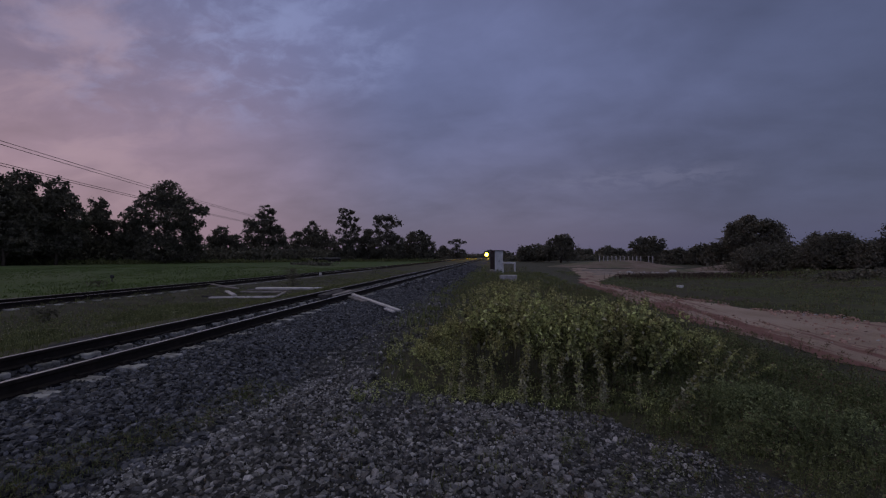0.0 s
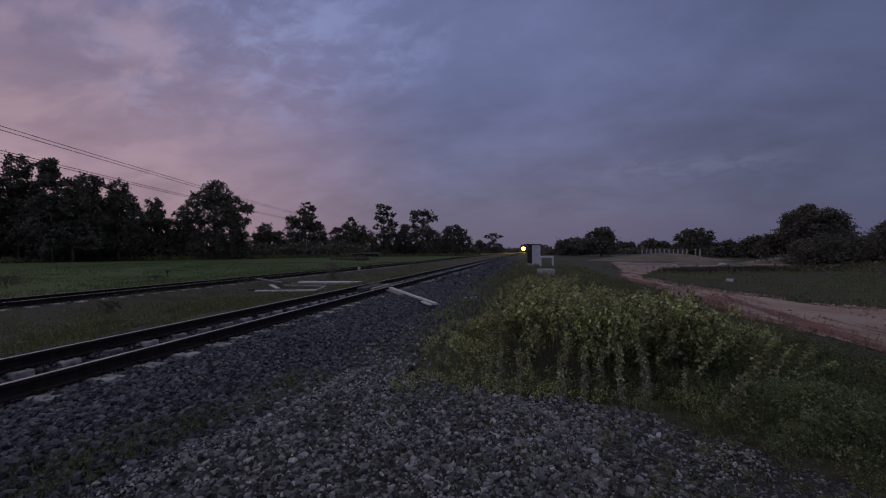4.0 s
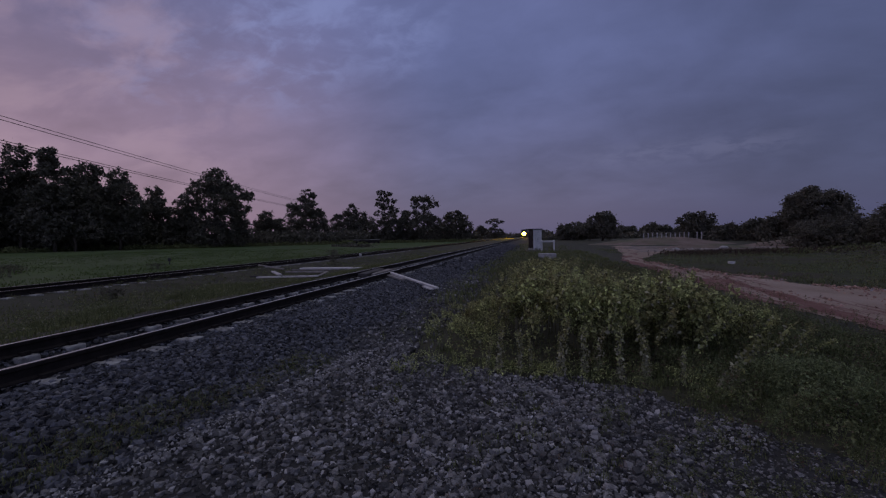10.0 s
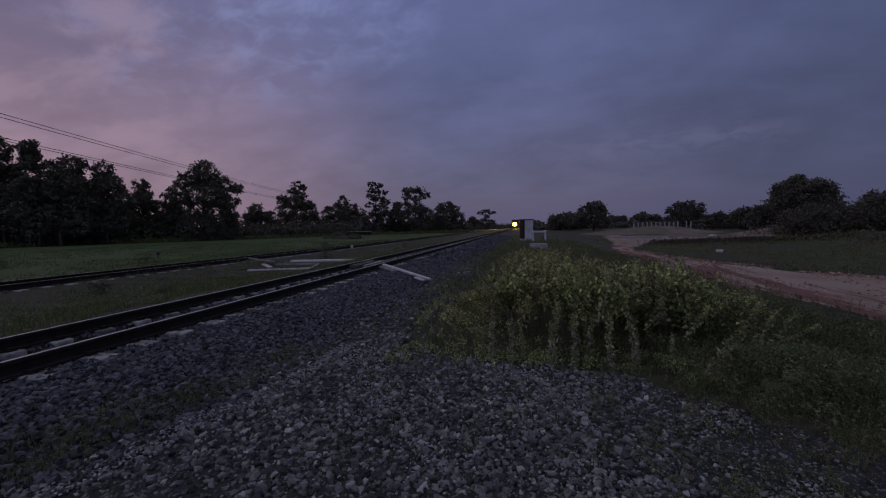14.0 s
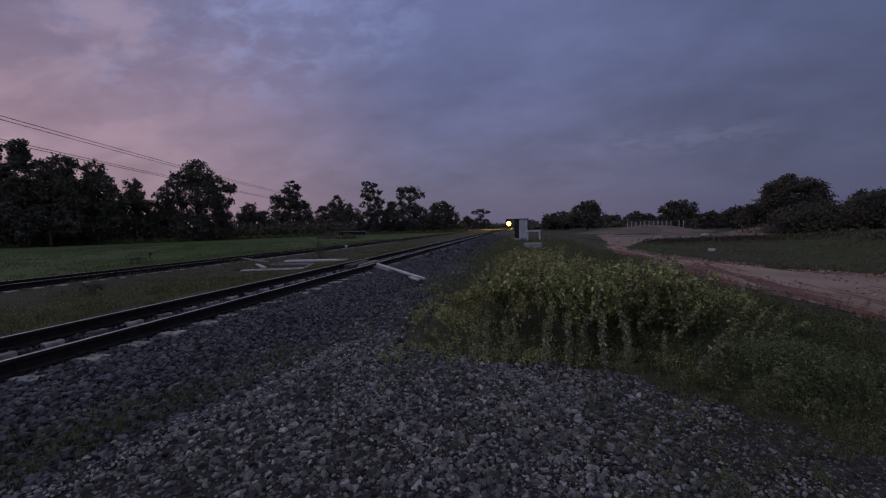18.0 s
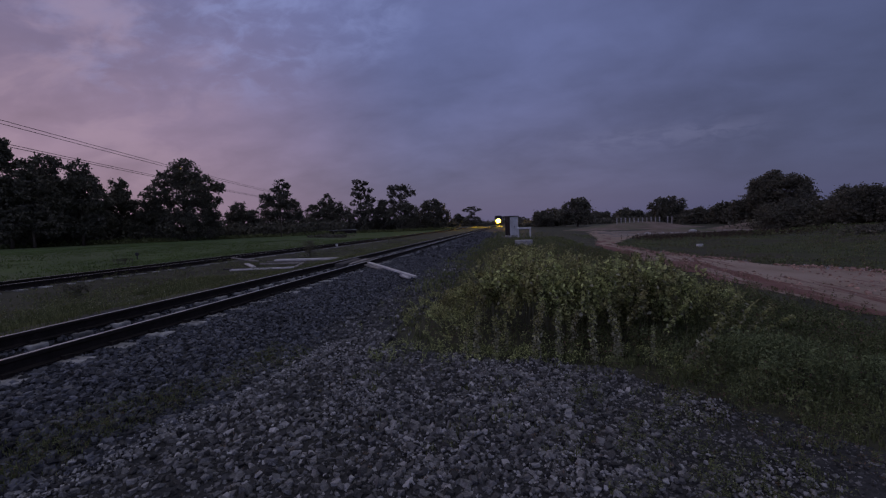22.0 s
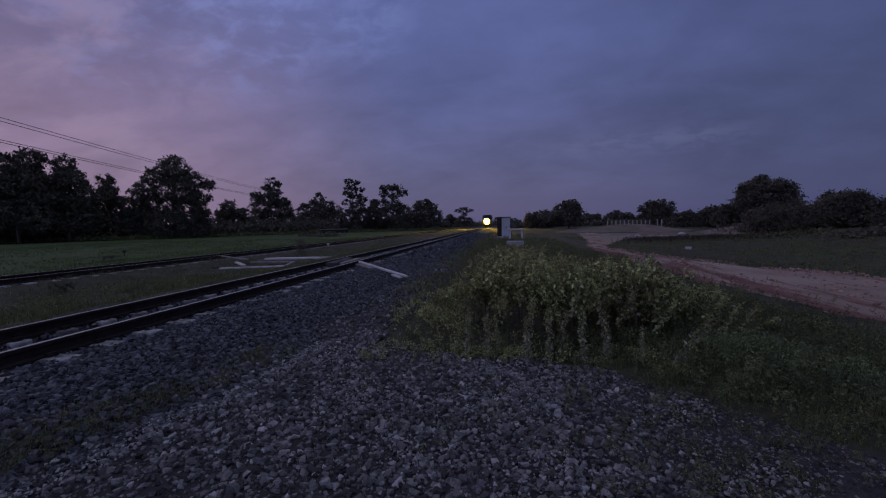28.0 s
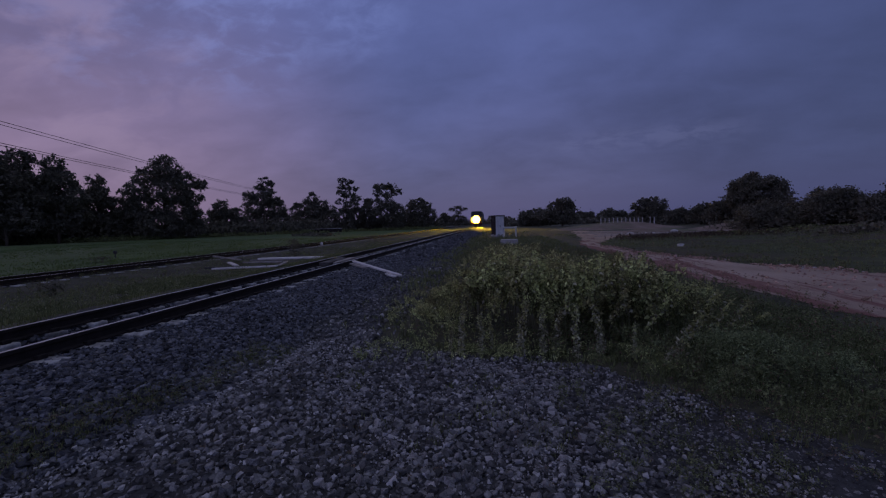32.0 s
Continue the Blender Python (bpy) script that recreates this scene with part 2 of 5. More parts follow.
CONCRETE = material("weathered_concrete", (0.44, 0.42, 0.41), (0.23, 0.22, 0.21), 0.9, 5, 45, 0.4, per="object", amount=0.35, dist=0.004)
TIE = material("soiled_concrete", (0.50, 0.485, 0.47), (0.12, 0.117, 0.112), 0.9, 3.2, 14, 0.5, per="world", dist=0.006)
DARK_WOOD = material("dark_timber", (0.10, 0.09, 0.085), (0.04, 0.037, 0.035), 0.9, 4, 35, 0.4, per="object", amount=0.3, dist=0.004)
WOOD = material("grey_timber", (0.33, 0.30, 0.28), (0.17, 0.155, 0.14), 0.9, 4, 35, 0.4, per="object", amount=0.35, dist=0.004)
PALE_WOOD = material("bleached_board", (0.68, 0.65, 0.63), (0.46, 0.43, 0.41), 0.9, 4, 35, 0.4, per="object", amount=0.2, dist=0.004)
LEAF = material("weed_leaf", (0.51, 0.515, 0.225), (0.215, 0.235, 0.09), 0.6, 3, 30, 0.0, per="island", amount=1.35, through_light=0.3)
def vary_by_plant(m):
    """Each plant takes a slightly different hue and lightness."""
    nt = m.node_tree
    p = nt.nodes["Principled BSDF"]
    old = p.inputs["Base Color"].links[0].from_socket
    N = nt.nodes.new
    r, hsv = N("ShaderNodeObjectInfo").outputs["Random"], N("ShaderNodeHueSaturation")
    for lo, hi, key in ((0.472, 0.515, "Hue"), (0.62, 1.18, "Value")):
        mr = N("ShaderNodeMapRange")
        nt.links.new(r, mr.inputs[0])
        mr.inputs[3].default_value, mr.inputs[4].default_value = lo, hi
        nt.links.new(mr.outputs[0], hsv.inputs[key])
    targets = [l.to_socket for l in old.links]
    nt.links.new(old, hsv.inputs["Color"])
    for t in targets:
        nt.links.new(hsv.outputs[0], t)


vary_by_plant(LEAF)
LOW_LEAF = material("creeper_leaf", (0.188, 0.208, 0.092), (0.090, 0.105, 0.043), 0.7, 3, 30, 0.0, per="island", amount=0.9, through_light=0.28)
BUSH_LEAF = material("bush_leaf", (0.235, 0.275, 0.135), (0.12, 0.145, 0.062), 0.7, 3, 30, 0.0, per="island", amount=0.9, through_light=0.28)
DRY_LEAF = material("wilted_leaf", (0.46, 0.45, 0.32), (0.26, 0.25, 0.165), 0.8, 3, 30, 0.0, per="island", amount=0.8, through_light=0.2)
BROWN_LEAF = material("dead_leaf", (0.24, 0.165, 0.115), (0.13, 0.085, 0.06), 0.85, 3, 30, 0.0, per="island", amount=0.8, through_light=0.2)
STALK = material("weed_stalk", (0.13, 0.14, 0.06), (0.08, 0.07, 0.04), 0.8, 6, 30, 0.0)
GRASS = material("grass_blade", (0.20, 0.215, 0.095), (0.11, 0.125, 0.05), 0.8, 2, 20, 0.0, per="island", amount=0.6, through_light=0.3)
FIELD_BLADE = material("crop_blade", (0.12, 0.17, 0.055), (0.08, 0.115, 0.035), 0.9, 0.3, 5, 0.0, per="world", through_light=0.4)
# brown brush with the bank's low light put into its colour
DIM_BRUSH = material("dim_dead_brush", (0.085, 0.058, 0.045), (0.04, 0.028, 0.022), 0.9, 3, 30, 0.0, per="island", amount=0.8)
CROWN = material("tree_leaf", (0.165, 0.152, 0.115), (0.10, 0.096, 0.072), 0.8, 0.5, 4, 0.0, per="island", amount=0.6, through_light=0.25)
BARK = material("tree_bark", (0.10, 0.08, 0.06), (0.05, 0.04, 0.03), 0.95, 3, 20, 0.5, dist=0.02)
CABINET = material("white_cabinet_paint", (0.72, 0.71, 0.70), (0.52, 0.51, 0.50), 0.6, 3, 25, 0.1, dist=0.002)
DARK_STEEL = material("dark_painted_steel", (0.05, 0.05, 0.055), (0.025, 0.025, 0.028), 0.6, 5, 40, 0.1, dist=0.002)
YELLOW = material("yellow_engine_paint", (0.75, 0.47, 0.06), (0.50, 0.30, 0.04), 0.5, 3, 30, 0.1, dist=0.002)
RED = material("red_engine_paint", (0.35, 0.05, 0.03), (0.22, 0.03, 0.02), 0.5, 3, 30, 0.1, dist=0.002)
WIRE = material("black_cable", (0.03, 0.03, 0.03), (0.015, 0.015, 0.015), 0.7, 5, 40, 0.0)
GLASS = material("dark_cab_glass", (0.02, 0.02, 0.025), (0.01, 0.01, 0.012), 0.08, 3, 10, 0.0, spec=0.6)
LAMP = glowing("headlight_lamp", (1.0, 0.60, 0.004), 2600.0)
# emissive yellow that stands in for the glare round the headlight
LAMP_GLARE = glowing("painted_lamp_glare", (1.0, 0.56, 0.15), 3.0)


# ---- mesh helpers ----
def mesh_of(name, verts, faces, mats, index=None, smooth=False):
    """A mesh from arrays; all faces have the same number of corners."""
    verts, faces = np.asarray(verts, np.float32), np.asarray(faces, np.int32)
    me = bpy.data.meshes.new(name)
    k = faces.shape[1]
    me.vertices.add(len(verts))
    me.vertices.foreach_set("co", verts.ravel())
    me.loops.add(faces.size)
    me.loops.foreach_set("vertex_index", faces.ravel())
    me.polygons.add(len(faces))
    me.polygons.foreach_set("loop_start", np.arange(0, faces.size, k, dtype=np.int32))
    for m in mats:
        me.materials.append(m)
    if index is not None:
        me.polygons.foreach_set("material_index", np.asarray(index, np.int32))
    me.polygons.foreach_set("use_smooth", np.full(len(faces), smooth))
    me.update(calc_edges=True)
    return me


def part(name, bm, mat, parent=None, label="", smooth=False):
    """Links a bmesh (or a finished mesh) as one object under its parent."""
    if isinstance(bm, bmesh.types.BMesh):
        me = bpy.data.meshes.new(name)
        bmesh.ops.recalc_face_normals(bm, faces=bm.faces)
        bm.to_mesh(me)
        bm.free()
        me.materials.append(mat)
        if smooth:
            for f in me.polygons:
                f.use_smooth = True
    else:
        me = bm
    ob = new(name, me)
    ob.parent = parent
    if label:
        ob["label"] = label
    return ob


def add_box(bm, x0, x1, y0, y1, z0, z1, bevel=0.0, m=None):
    r = bmesh.ops.create_cube(bm, size=1.0)
    vs = r["verts"]
    for v in vs:
        v.co = Vector(((x0 + x1) / 2 + v.co.x * (x1 - x0), (y0 + y1) / 2 + v.co.y * (y1 - y0), (z0 + z1) / 2 + v.co.z * (z1 - z0)))
    if bevel:
        es = list({e for v in vs for e in v.link_edges})
        r2 = bmesh.ops.bevel(bm, geom=es, offset=bevel, segments=2, affect="EDGES", profile=0.5)
        vs = list({v for f in r2["faces"] for v in f.verts} | {v for v in vs if v.is_valid})
    if m is not None:
        for v in vs:
            v.co = m @ v.co
    return vs


def box(x0, x1, y0, y1, z0, z1, bevel=0.0, m=None):
    bm = bmesh.new()
    add_box(bm, x0, x1, y0, y1, z0, z1, bevel, m)
    return bm


def tube(points, radii, sides=8):
    """A tapered round bar through points."""
    bm = bmesh.new()
    rings = []
    pts = [Vector(p) for p in points]
    for i, p in enumerate(pts):
        d = (pts[min(i + 1, len(pts) - 1)] - pts[max(i - 1, 0)]).normalized()
        a = d.orthogonal().normalized()
        b = d.cross(a)
        r = radii[i] if isinstance(radii, (list, tuple)) else radii
        rings.append([bm.verts.new(p + r * (math.cos(q) * a + math.sin(q) * b)) for q in (2 * math.pi * k / sides for k in range(sides))])
    for r0, r1 in zip(rings, rings[1:]):
        for k in range(sides):
            bm.faces.new((r0[k], r0[(k + 1) % sides], r1[(k + 1) % sides], r1[k]))
    bm.faces.new(rings[0][::-1])
    bm.faces.new(rings[-1])
    return bm


def disc(cx, y0, y1, cz, r, sides=24):
    return tube([(cx, y0, cz), (cx, y1, cz)], r, sides)


def smooth01(t):
    t = np.clip(t, 0, 1)
    return t * t * (3 - 2 * t)


def lumps(x, y, s, seed=0.0):
    """Cheap smooth unevenness from a few sines, about -1 to 1."""
    return (np.sin(x * s + seed) * np.cos(y * s * 0.83 + seed * 1.7) + 0.6 * np.sin(x * s * 1.9 + y * s * 1.3 + seed * 0.3) + 0.4 * np.cos(x * s * 3.1 - y * s * 2.7 + seed)) / 2.0


# ---- the ground: one sheet, flat land with two low railway beds ----
T1 = -5.03


def t2x(y):
    return -13.35 + 0.65 * smooth01((np.asarray(y, float) - 8) / 30)


def terrain(x, y):
    x, y = np.asarray(x, float), np.asarray(y, float)
    z = np.zeros(np.broadcast(x, y).shape)
    d1 = np.abs(x - T1)
    z = z + 0.245 * (1 - smooth01((d1 - 1.3) / 1.4))
    z = z + 0.10 * smooth01((x + 10) / 2.5) * (1 - smooth01((x + 7.0) / 1.5)) * (x < T1)
    z = z - 0.045 * (1 - smooth01((d1 - 0.36) / 0.10))
    d2 = np.abs(x - t2x(y))
    z = z + 0.17 * (1 - smooth01((d2 - 1.1) / 1.6))
    z = z - 0.12 * smooth01((-x - 15.5) / 3)
    z = z + 0.5 * smooth01((x - 4.5 - 0.45 * y) / 7) * smooth01((y - 2) / 10)
    far = 1 - smooth01((np.hypot(x, y) - 60) / 60)
    return z + far * (0.018 * lumps(x, y, 1.7, 2.0) + 0.012 * lumps(x, y, 5.1, 4.0))


def sheet(name, xs, ys, mats, lift=0.0, keep=None, zf=terrain):
    X, Y = np.meshgrid(np.asarray(xs, float), np.asarray(ys, float))
    Z = zf(X, Y) + lift
    v = np.stack([X, Y, Z], -1).reshape(-1, 3)
    nx, ny = len(xs), len(ys)
    i = (np.arange(ny - 1)[:, None] * nx + np.arange(nx - 1)[None, :]).ravel()
    f = np.stack([i, i + 1, i + nx + 1, i + nx], -1)
    if keep is not None:
        c = v[f].mean(1)
        f = f[keep(c[:, 0], c[:, 1])]
    return mesh_of(name, v, f, mats, smooth=True)


def spread(a, b, fine_lo, fine_hi, step, grow=1.25):
    """Coordinates from a to b, at an even step between fine_lo and fine_hi and growing outside."""
    mid = list(np.arange(fine_lo, fine_hi + 1e-6, step))
    up, s = [mid[-1]], step
    while up[-1] < b:
        s *= grow
        up.append(up[-1] + s)
    dn, s = [mid[0]], step
    while dn[-1] > a:
        s *= grow
        dn.append(dn[-1] - s)
    return dn[:0:-1] + mid + up[1:]


ground = new("ground", sheet("ground", spread(-2500, 2500, -17, 14, 0.2), spread(-800, 3500, -3, 32, 0.25), [SOIL]))
tagged(ground, "flat dusky soil with dry grass beside the railway", "ground", kind="structure")


def inside(poly, x, y):
    """Which points lie inside a polygon."""
    x, y = np.asarray(x, float), np.asarray(y, float)
    r = np.zeros(x.shape, bool)
    for (x0, y0), (x1, y1) in zip(poly, poly[1:] + poly[:1]):
        if y0 != y1:
            r ^= ((y0 > y) != (y1 > y)) & (x < (x1 - x0) * (y - y0) / (y1 - y0) + x0)
    return r


# ballast beds and the gravel pad lie on the ground sheet
bed = new("ballast_bed", sheet("ballast_bed", np.arange(-7.6, -1.55, 0.12), list(np.arange(-3, 30, 0.25)) + spread(30, 420, 30, 30.5, 0.5)[2:], [BALLAST], 0.012,
          lambda x, y: (x + 0.25 * lumps(x, y, 1.1, 1.0) > -6.25) & (x + 0.3 * lumps(x, y, 0.9, 3.0) < -2.0)))
tagged(bed, "bed of dark crushed ballast under the metre-gauge track", "ballast", kind="structure")

PAD = [(-3.0, -3), (-2.95, 2.2), (-2.85, 2.6), (-2.68, 3.2), (-2.5, 4.3), (-1.9, 5.9), (-1.5, 5.3), (-0.9, 4.85), (0.2, 4.55), (0.95, 4.3), (1.4, 3.85), (1.8, 3.5), (2.2, 3.2), (2.7, 2.6), (3.3, 1.5), (3.8, -3)]


def edge_x(y):
    """The pad's edge on the track side."""
    return np.interp(y, [2.0, 2.2, 2.6, 3.0, 3.5, 4.1], [-2.87, -2.78, -2.77, -2.62, -2.55, -2.4])


def on_pad(x, y, wob=0.25):
    return inside(PAD, x + wob * lumps(x, y, 2.3, 5.0), y + wob * lumps(x, y, 2.1, 8.0))


pad = new("gravel_pad", sheet("gravel_pad", np.arange(-3.3, 4.5, 0.05), np.arange(-3, 6, 0.05), [GRIT], 0.014, on_pad))
tagged(pad, "patch of grey gravel and grit beside the weeds", "gravel", kind="structure")

# laterite road, wide where it passes, then bending away to a cleared lot
ROAD = [(5.6, -12), (5.35, 7), (5.0, 8.2), (4.85, 9.5), (4.75, 12), (4.6, 15), (4.75, 20.7), (4.85, 26), (6.5, 34), (8.3, 48), (9.2, 56), (11.2, 56), (12, 50), (13, 45), (14.5, 41.5), (12, 38.5), (9.3, 35), (8.3, 32.3), (6.5, 28.2), (5.75, 24), (5.95, 20.8), (6.4, 18.4), (6.7, 16.5), (7.45, 14.4), (7.95, 13.2), (8.7, 11.9), (11.5, 9), (13.5, -12)]
road = new("dirt_road", sheet("dirt_road", np.arange(3, 23, 0.1), list(np.arange(-12, 28, 0.14)) + list(np.arange(28, 64, 0.4)), [LATERITE], 0.010,
           lambda x, y: inside(ROAD, x + 0.22 * lumps(x, y, 1.3, 6.0) + 0.16 * lumps(x, y, 4.7, 2.0), y + 0.5 * lumps(x, y, 0.7, 9.0) + 0.3 * lumps(x, y, 3.9, 1.0)),
           lambda x, y: terrain(x, y) + 0.025 * np.maximum(0, lumps(x * 1.2, y * 0.25, 3.0, 2.0))))
tagged(road, "rutted pinkish laterite dirt road curving past the weeds", "road", kind="structure")

lot = [(8.6, 36.5), (10.5, 38), (14, 39.5), (20, 42), (24.5, 44), (25, 49), (14, 53), (9.5, 52)]
cleared = new("cleared_lot", sheet("cleared_lot", np.arange(8, 26, 0.3), np.arange(35, 54, 0.3), [LOT], 0.02, lambda x, y: inside(lot, x + 0.6 * lumps(x, y, 0.9, 4.0), y + 0.6 * lumps(x, y, 0.8, 2.0))))
tagged(cleared, "cleared lot of pale trodden earth and rubble", "ground", kind="structure")

verge = new("grass_verge", sheet("grass_verge", np.arange(5.5, 45, 0.3), np.arange(6, 42, 0.3), [VERGE], 0.006, lambda x, y: ~inside(ROAD, x, y) & (x > np.interp(y, [6, 10, 16, 24, 42], [12, 10, 6.5, 5.8, 8]) + 0.3 * lumps(x, y, 1.5, 2.0)) & ~inside(lot, x, y)))
tagged(verge, "dull green grass verge beyond the dirt road", "verge", kind="structure")

field = new("rice_field", sheet("rice_field", spread(-190, -16, -24, -16.4, 0.3, 1.12), spread(-60, 135, 4, 40, 0.6, 1.12), [FIELD], 0.03,
            lambda x, y: (x < -16.4 + 0.5 * lumps(x, y, 0.6, 2.0)) & (x > -185) & (y < 128 + 6 * lumps(x, y, 0.05, 1.0))))
tagged(field, "flat green grass field beyond the far track", "field", kind="structure")


# ---- tracks ----
def rail_profile():
    return [(a, b * 1.18) for a, b in ((-0.055, 0), (0.055, 0), (0.055, 0.012), (0.012, 0.026), (0.010, 0.085), (0.032, 0.097), (0.032, 0.120), (0.024, 0.127), (-0.024, 0.127), (-0.032, 0.120), (-0.032, 0.097), (-0.010, 0.085), (-0.012, 0.026), (-0.055, 0.012))]


def rail(name, xf, z, y0, y1, parent):
    prof = rail_profile()
    ys = list(np.arange(y0, 44, 2.0)) + list(np.arange(44, y1 + 1, 14.0))
    v, f, idx = [], [], []
    n = len(prof)
    for y in ys:
        xc = float(xf(y))
        v += [(xc + a, y, z + b) for a, b in prof]
    for k in range(len(ys) - 1):
        for i in range(n):
            j = (i + 1) % n
            f.append((k * n + i, k * n + j, (k + 1) * n + j, (k + 1) * n + i))
            idx.append(1 if i == 7 else 0)
    return part(name, mesh_of(name, v, f, [RAIL_SIDE, RAIL_TOP], idx), None, parent)


def sleeper_mesh():
    bm = bmesh.new()
    for x0, x1 in ((-0.86, -0.37), (0.37, 0.86)):
        add_box(bm, x0, x1, -0.105, 0.105, -0.14, 0.0, 0.02)
    add_box(bm, -0.38, 0.38, -0.04, 0.04, -0.14, -0.105, 0.01)
    me = bpy.data.meshes.new("sleeper")
    bm.to_mesh(me)
    bm.free()
    me.materials.append(TIE)
    return me


def clip_mesh():
    """A spring clip: a foot on the sleeper and a toe on the rail's foot, one bent piece."""
    bm = bmesh.new()
    prof = [(0.0, 0.0), (0.05, 0.0), (0.05, 0.045), (-0.012, 0.045), (-0.012, 0.030), (0.0, 0.026)]
    a = [bm.verts.new((x, -0.045, z)) for x, z in prof]
    d = [bm.verts.new((x, 0.045, z)) for x, z in prof]
    bm.faces.new(a)
    bm.faces.new(d[::-1])
    for k in range(len(prof)):
        bm.faces.new((a[k], d[k], d[(k + 1) % len(prof)], a[(k + 1) % len(prof)]))
    me = bpy.data.meshes.new("rail_clip")
    bmesh.ops.recalc_face_normals(bm, faces=bm.faces)
    bm.to_mesh(me)
    bm.free()
    me.materials.append(RAIL_SIDE)
    return me


SLEEPER, CLIP = sleeper_mesh(), clip_mesh()


def track(xf, top, y0, count, step, label, lies):
    t = new("railway_track")
    t.location = (0, 0, 0)
    tagged(t, label, "railway track", group="railway tracks")
    for s in (-0.535, 0.535):
        rail("rail", lambda y, s=s: xf(y) + s, top - 0.150, -14, 420, t)
    for i in range(count):
        y = y0 + i * step
        ob = part("sleeper", SLEEPER, None, t)
        ob.location = (float(xf(y)) + random.uniform(-0.02, 0.02), y + random.uniform(-0.02, 0.02), lies + random.uniform(-0.008, 0.004))
        ob.rotation_euler = (0, 0, random.uniform(-0.012, 0.012))
        if y < 16:
            for s in (-0.535, 0.535):
                for k in (-1, 1):
                    c = part("rail_clip", CLIP, None, ob)
                    c.location = (s + k * 0.058, 0, -0.004)
                    c.rotation_euler = (0, 0, 0 if k > 0 else math.pi)
    return t


track(lambda y: T1 + 0 * np.asarray(y, float), 0.45, -2.795, 127, 0.525, "straight metre-gauge track with worn rails on concrete sleepers", 0.298)
track(t2x, 0.36, 6.0, 60, 0.6, "rusty siding track half sunk in grass and soil", 0.203)


# ---- stones ----
def stone_templates(n=14):
    """Angular broken stones: hulls of a few scattered corners, in triangles."""
    rng = np.random.default_rng(3)
    out = []
    for _ in range(n):
        d = np.array([(i, j, k) for i in (-1, 1) for j in (-1, 1) for k in (-1, 1)], float) * rng.uniform(0.35, 1.0, (8, 3)) * rng.uniform([0.48, 0.38, 0.26], [0.68, 0.58, 0.44])
        d = np.concatenate([d, rng.normal(0, 0.3, (2, 3)) * [1, 0.8, 0.5]])
        bm = bmesh.new()
        for q in d:
            bm.verts.new(q)
        r = bmesh.ops.convex_hull(bm, input=bm.verts)
        bmesh.ops.delete(bm, geom=[v for v in bm.verts if not v.link_faces], context="VERTS")
        bmesh.ops.triangulate(bm, faces=bm.faces)
        bm.verts.index_update()
        out.append((np.array([v.co[:] for v in bm.verts]), np.array([[v.index for v in f.verts] for f in bm.faces])))
        bm.free()
    return out


STONES = stone_templates()


def rotations(rng, n, tilt):
    a, b, c = rng.uniform(0, 2 * np.pi, n), rng.normal(0, tilt, n), rng.normal(0, tilt, n)
    ca, sa, cb, sb, cc, sc = np.cos(a), np.sin(a), np.cos(b), np.sin(b), np.cos(c), np.sin(c)
    R = np.empty((n, 3, 3))
    R[:, 0] = np.stack([ca * cb, ca * sb * sc - sa * cc, ca * sb * cc + sa * sc], -1)
    R[:, 1] = np.stack([sa * cb, sa * sb * sc + ca * cc, sa * sb * cc - ca * sc], -1)
    R[:, 2] = np.stack([-sb, cb * sc, cb * cc], -1)
    return R


def scatter_stones(name, xy, size, seed, mats, pale=0.0, lift=0.0):
    rng = np.random.default_rng(seed)
    n = len(xy)
    R = rotations(rng, n, 0.4)
    which = rng.integers(0, len(STONES), n)
    heaped = 0.018 * smooth01((-3.75 - xy[:, 0]) / 0.3) * (xy[:, 0] > -4.4) * (lumps(xy[:, 0] * 0.3, xy[:, 1], 2.9, 4.0) > -0.15)
    pos = np.stack([xy[:, 0], xy[:, 1], terrain(xy[:, 0], xy[:, 1]) + 0.012 + size * 0.14 + lift + heaped], -1)
    light = rng.uniform(0, 1, n) < pale
    V, F, I, off = [], [], [], 0
    for k, (tv, tf) in enumerate(STONES):
        s = which == k
        m = int(s.sum())
        v = np.einsum("nij,kj->nki", R[s], tv) * size[s][:, None, None] + pos[s][:, None, :]
        V.append(v.reshape(-1, 3))
        F.append((tf[None] + (np.arange(m) * len(tv))[:, None, None]).reshape(-1, 3) + off)
        I.append(np.repeat(light[s].astype(int), len(tf)))
        off += m * len(tv)
    return new(name, mesh_of(name, np.concatenate(V), np.concatenate(F), mats, np.concatenate(I)))


def random_points(rng, n, x0, x1, y0, y1):
    return np.stack([rng.uniform(x0, x1, n), rng.uniform(y0, y1, n)], -1)


def sizes(rng, n, mean, sigma=0.32, top=2.2):
    return np.clip(mean * np.exp(rng.normal(0, sigma, n)), mean * 0.4, mean * top)


rng = np.random.default_rng(11)
p = random_points(rng, 46000, -4.35, -2.35, 0.6, 17)
p = p[p[:, 0] < -2.55 + 0.22 * lumps(p[:, 0], p[:, 1], 1.3, 3.0)]
over_tie = np.abs((p[:, 1] - 0.88 + 0.2625) % 0.525 - 0.2625) < 0.115
p = p[~(over_tie & (p[:, 0] < -4.17) & (lumps(p[:, 0], p[:, 1] * 0.3, 1.6, 1.0) > -0.3))]
ob = scatter_stones("ballast_stones", p, sizes(rng, len(p), 0.031, 0.44, 2.1), 21, [BALLAST_STONE, STONE], 0.06)
tagged(ob, "loose angular blue-grey ballast stones on the shoulder", "ballast", kind="stuff")
p = random_points(rng, 11500, -6.05, -4.1, 1.0, 16)
ob = scatter_stones("ballast_stones", p, sizes(rng, len(p), 0.042, 0.35, 2.0), 22, [BALLAST_STONE, STONE], 0.05, 0.0)
tagged(ob, "angular ballast stones between the sleepers", "ballast", kind="stuff")
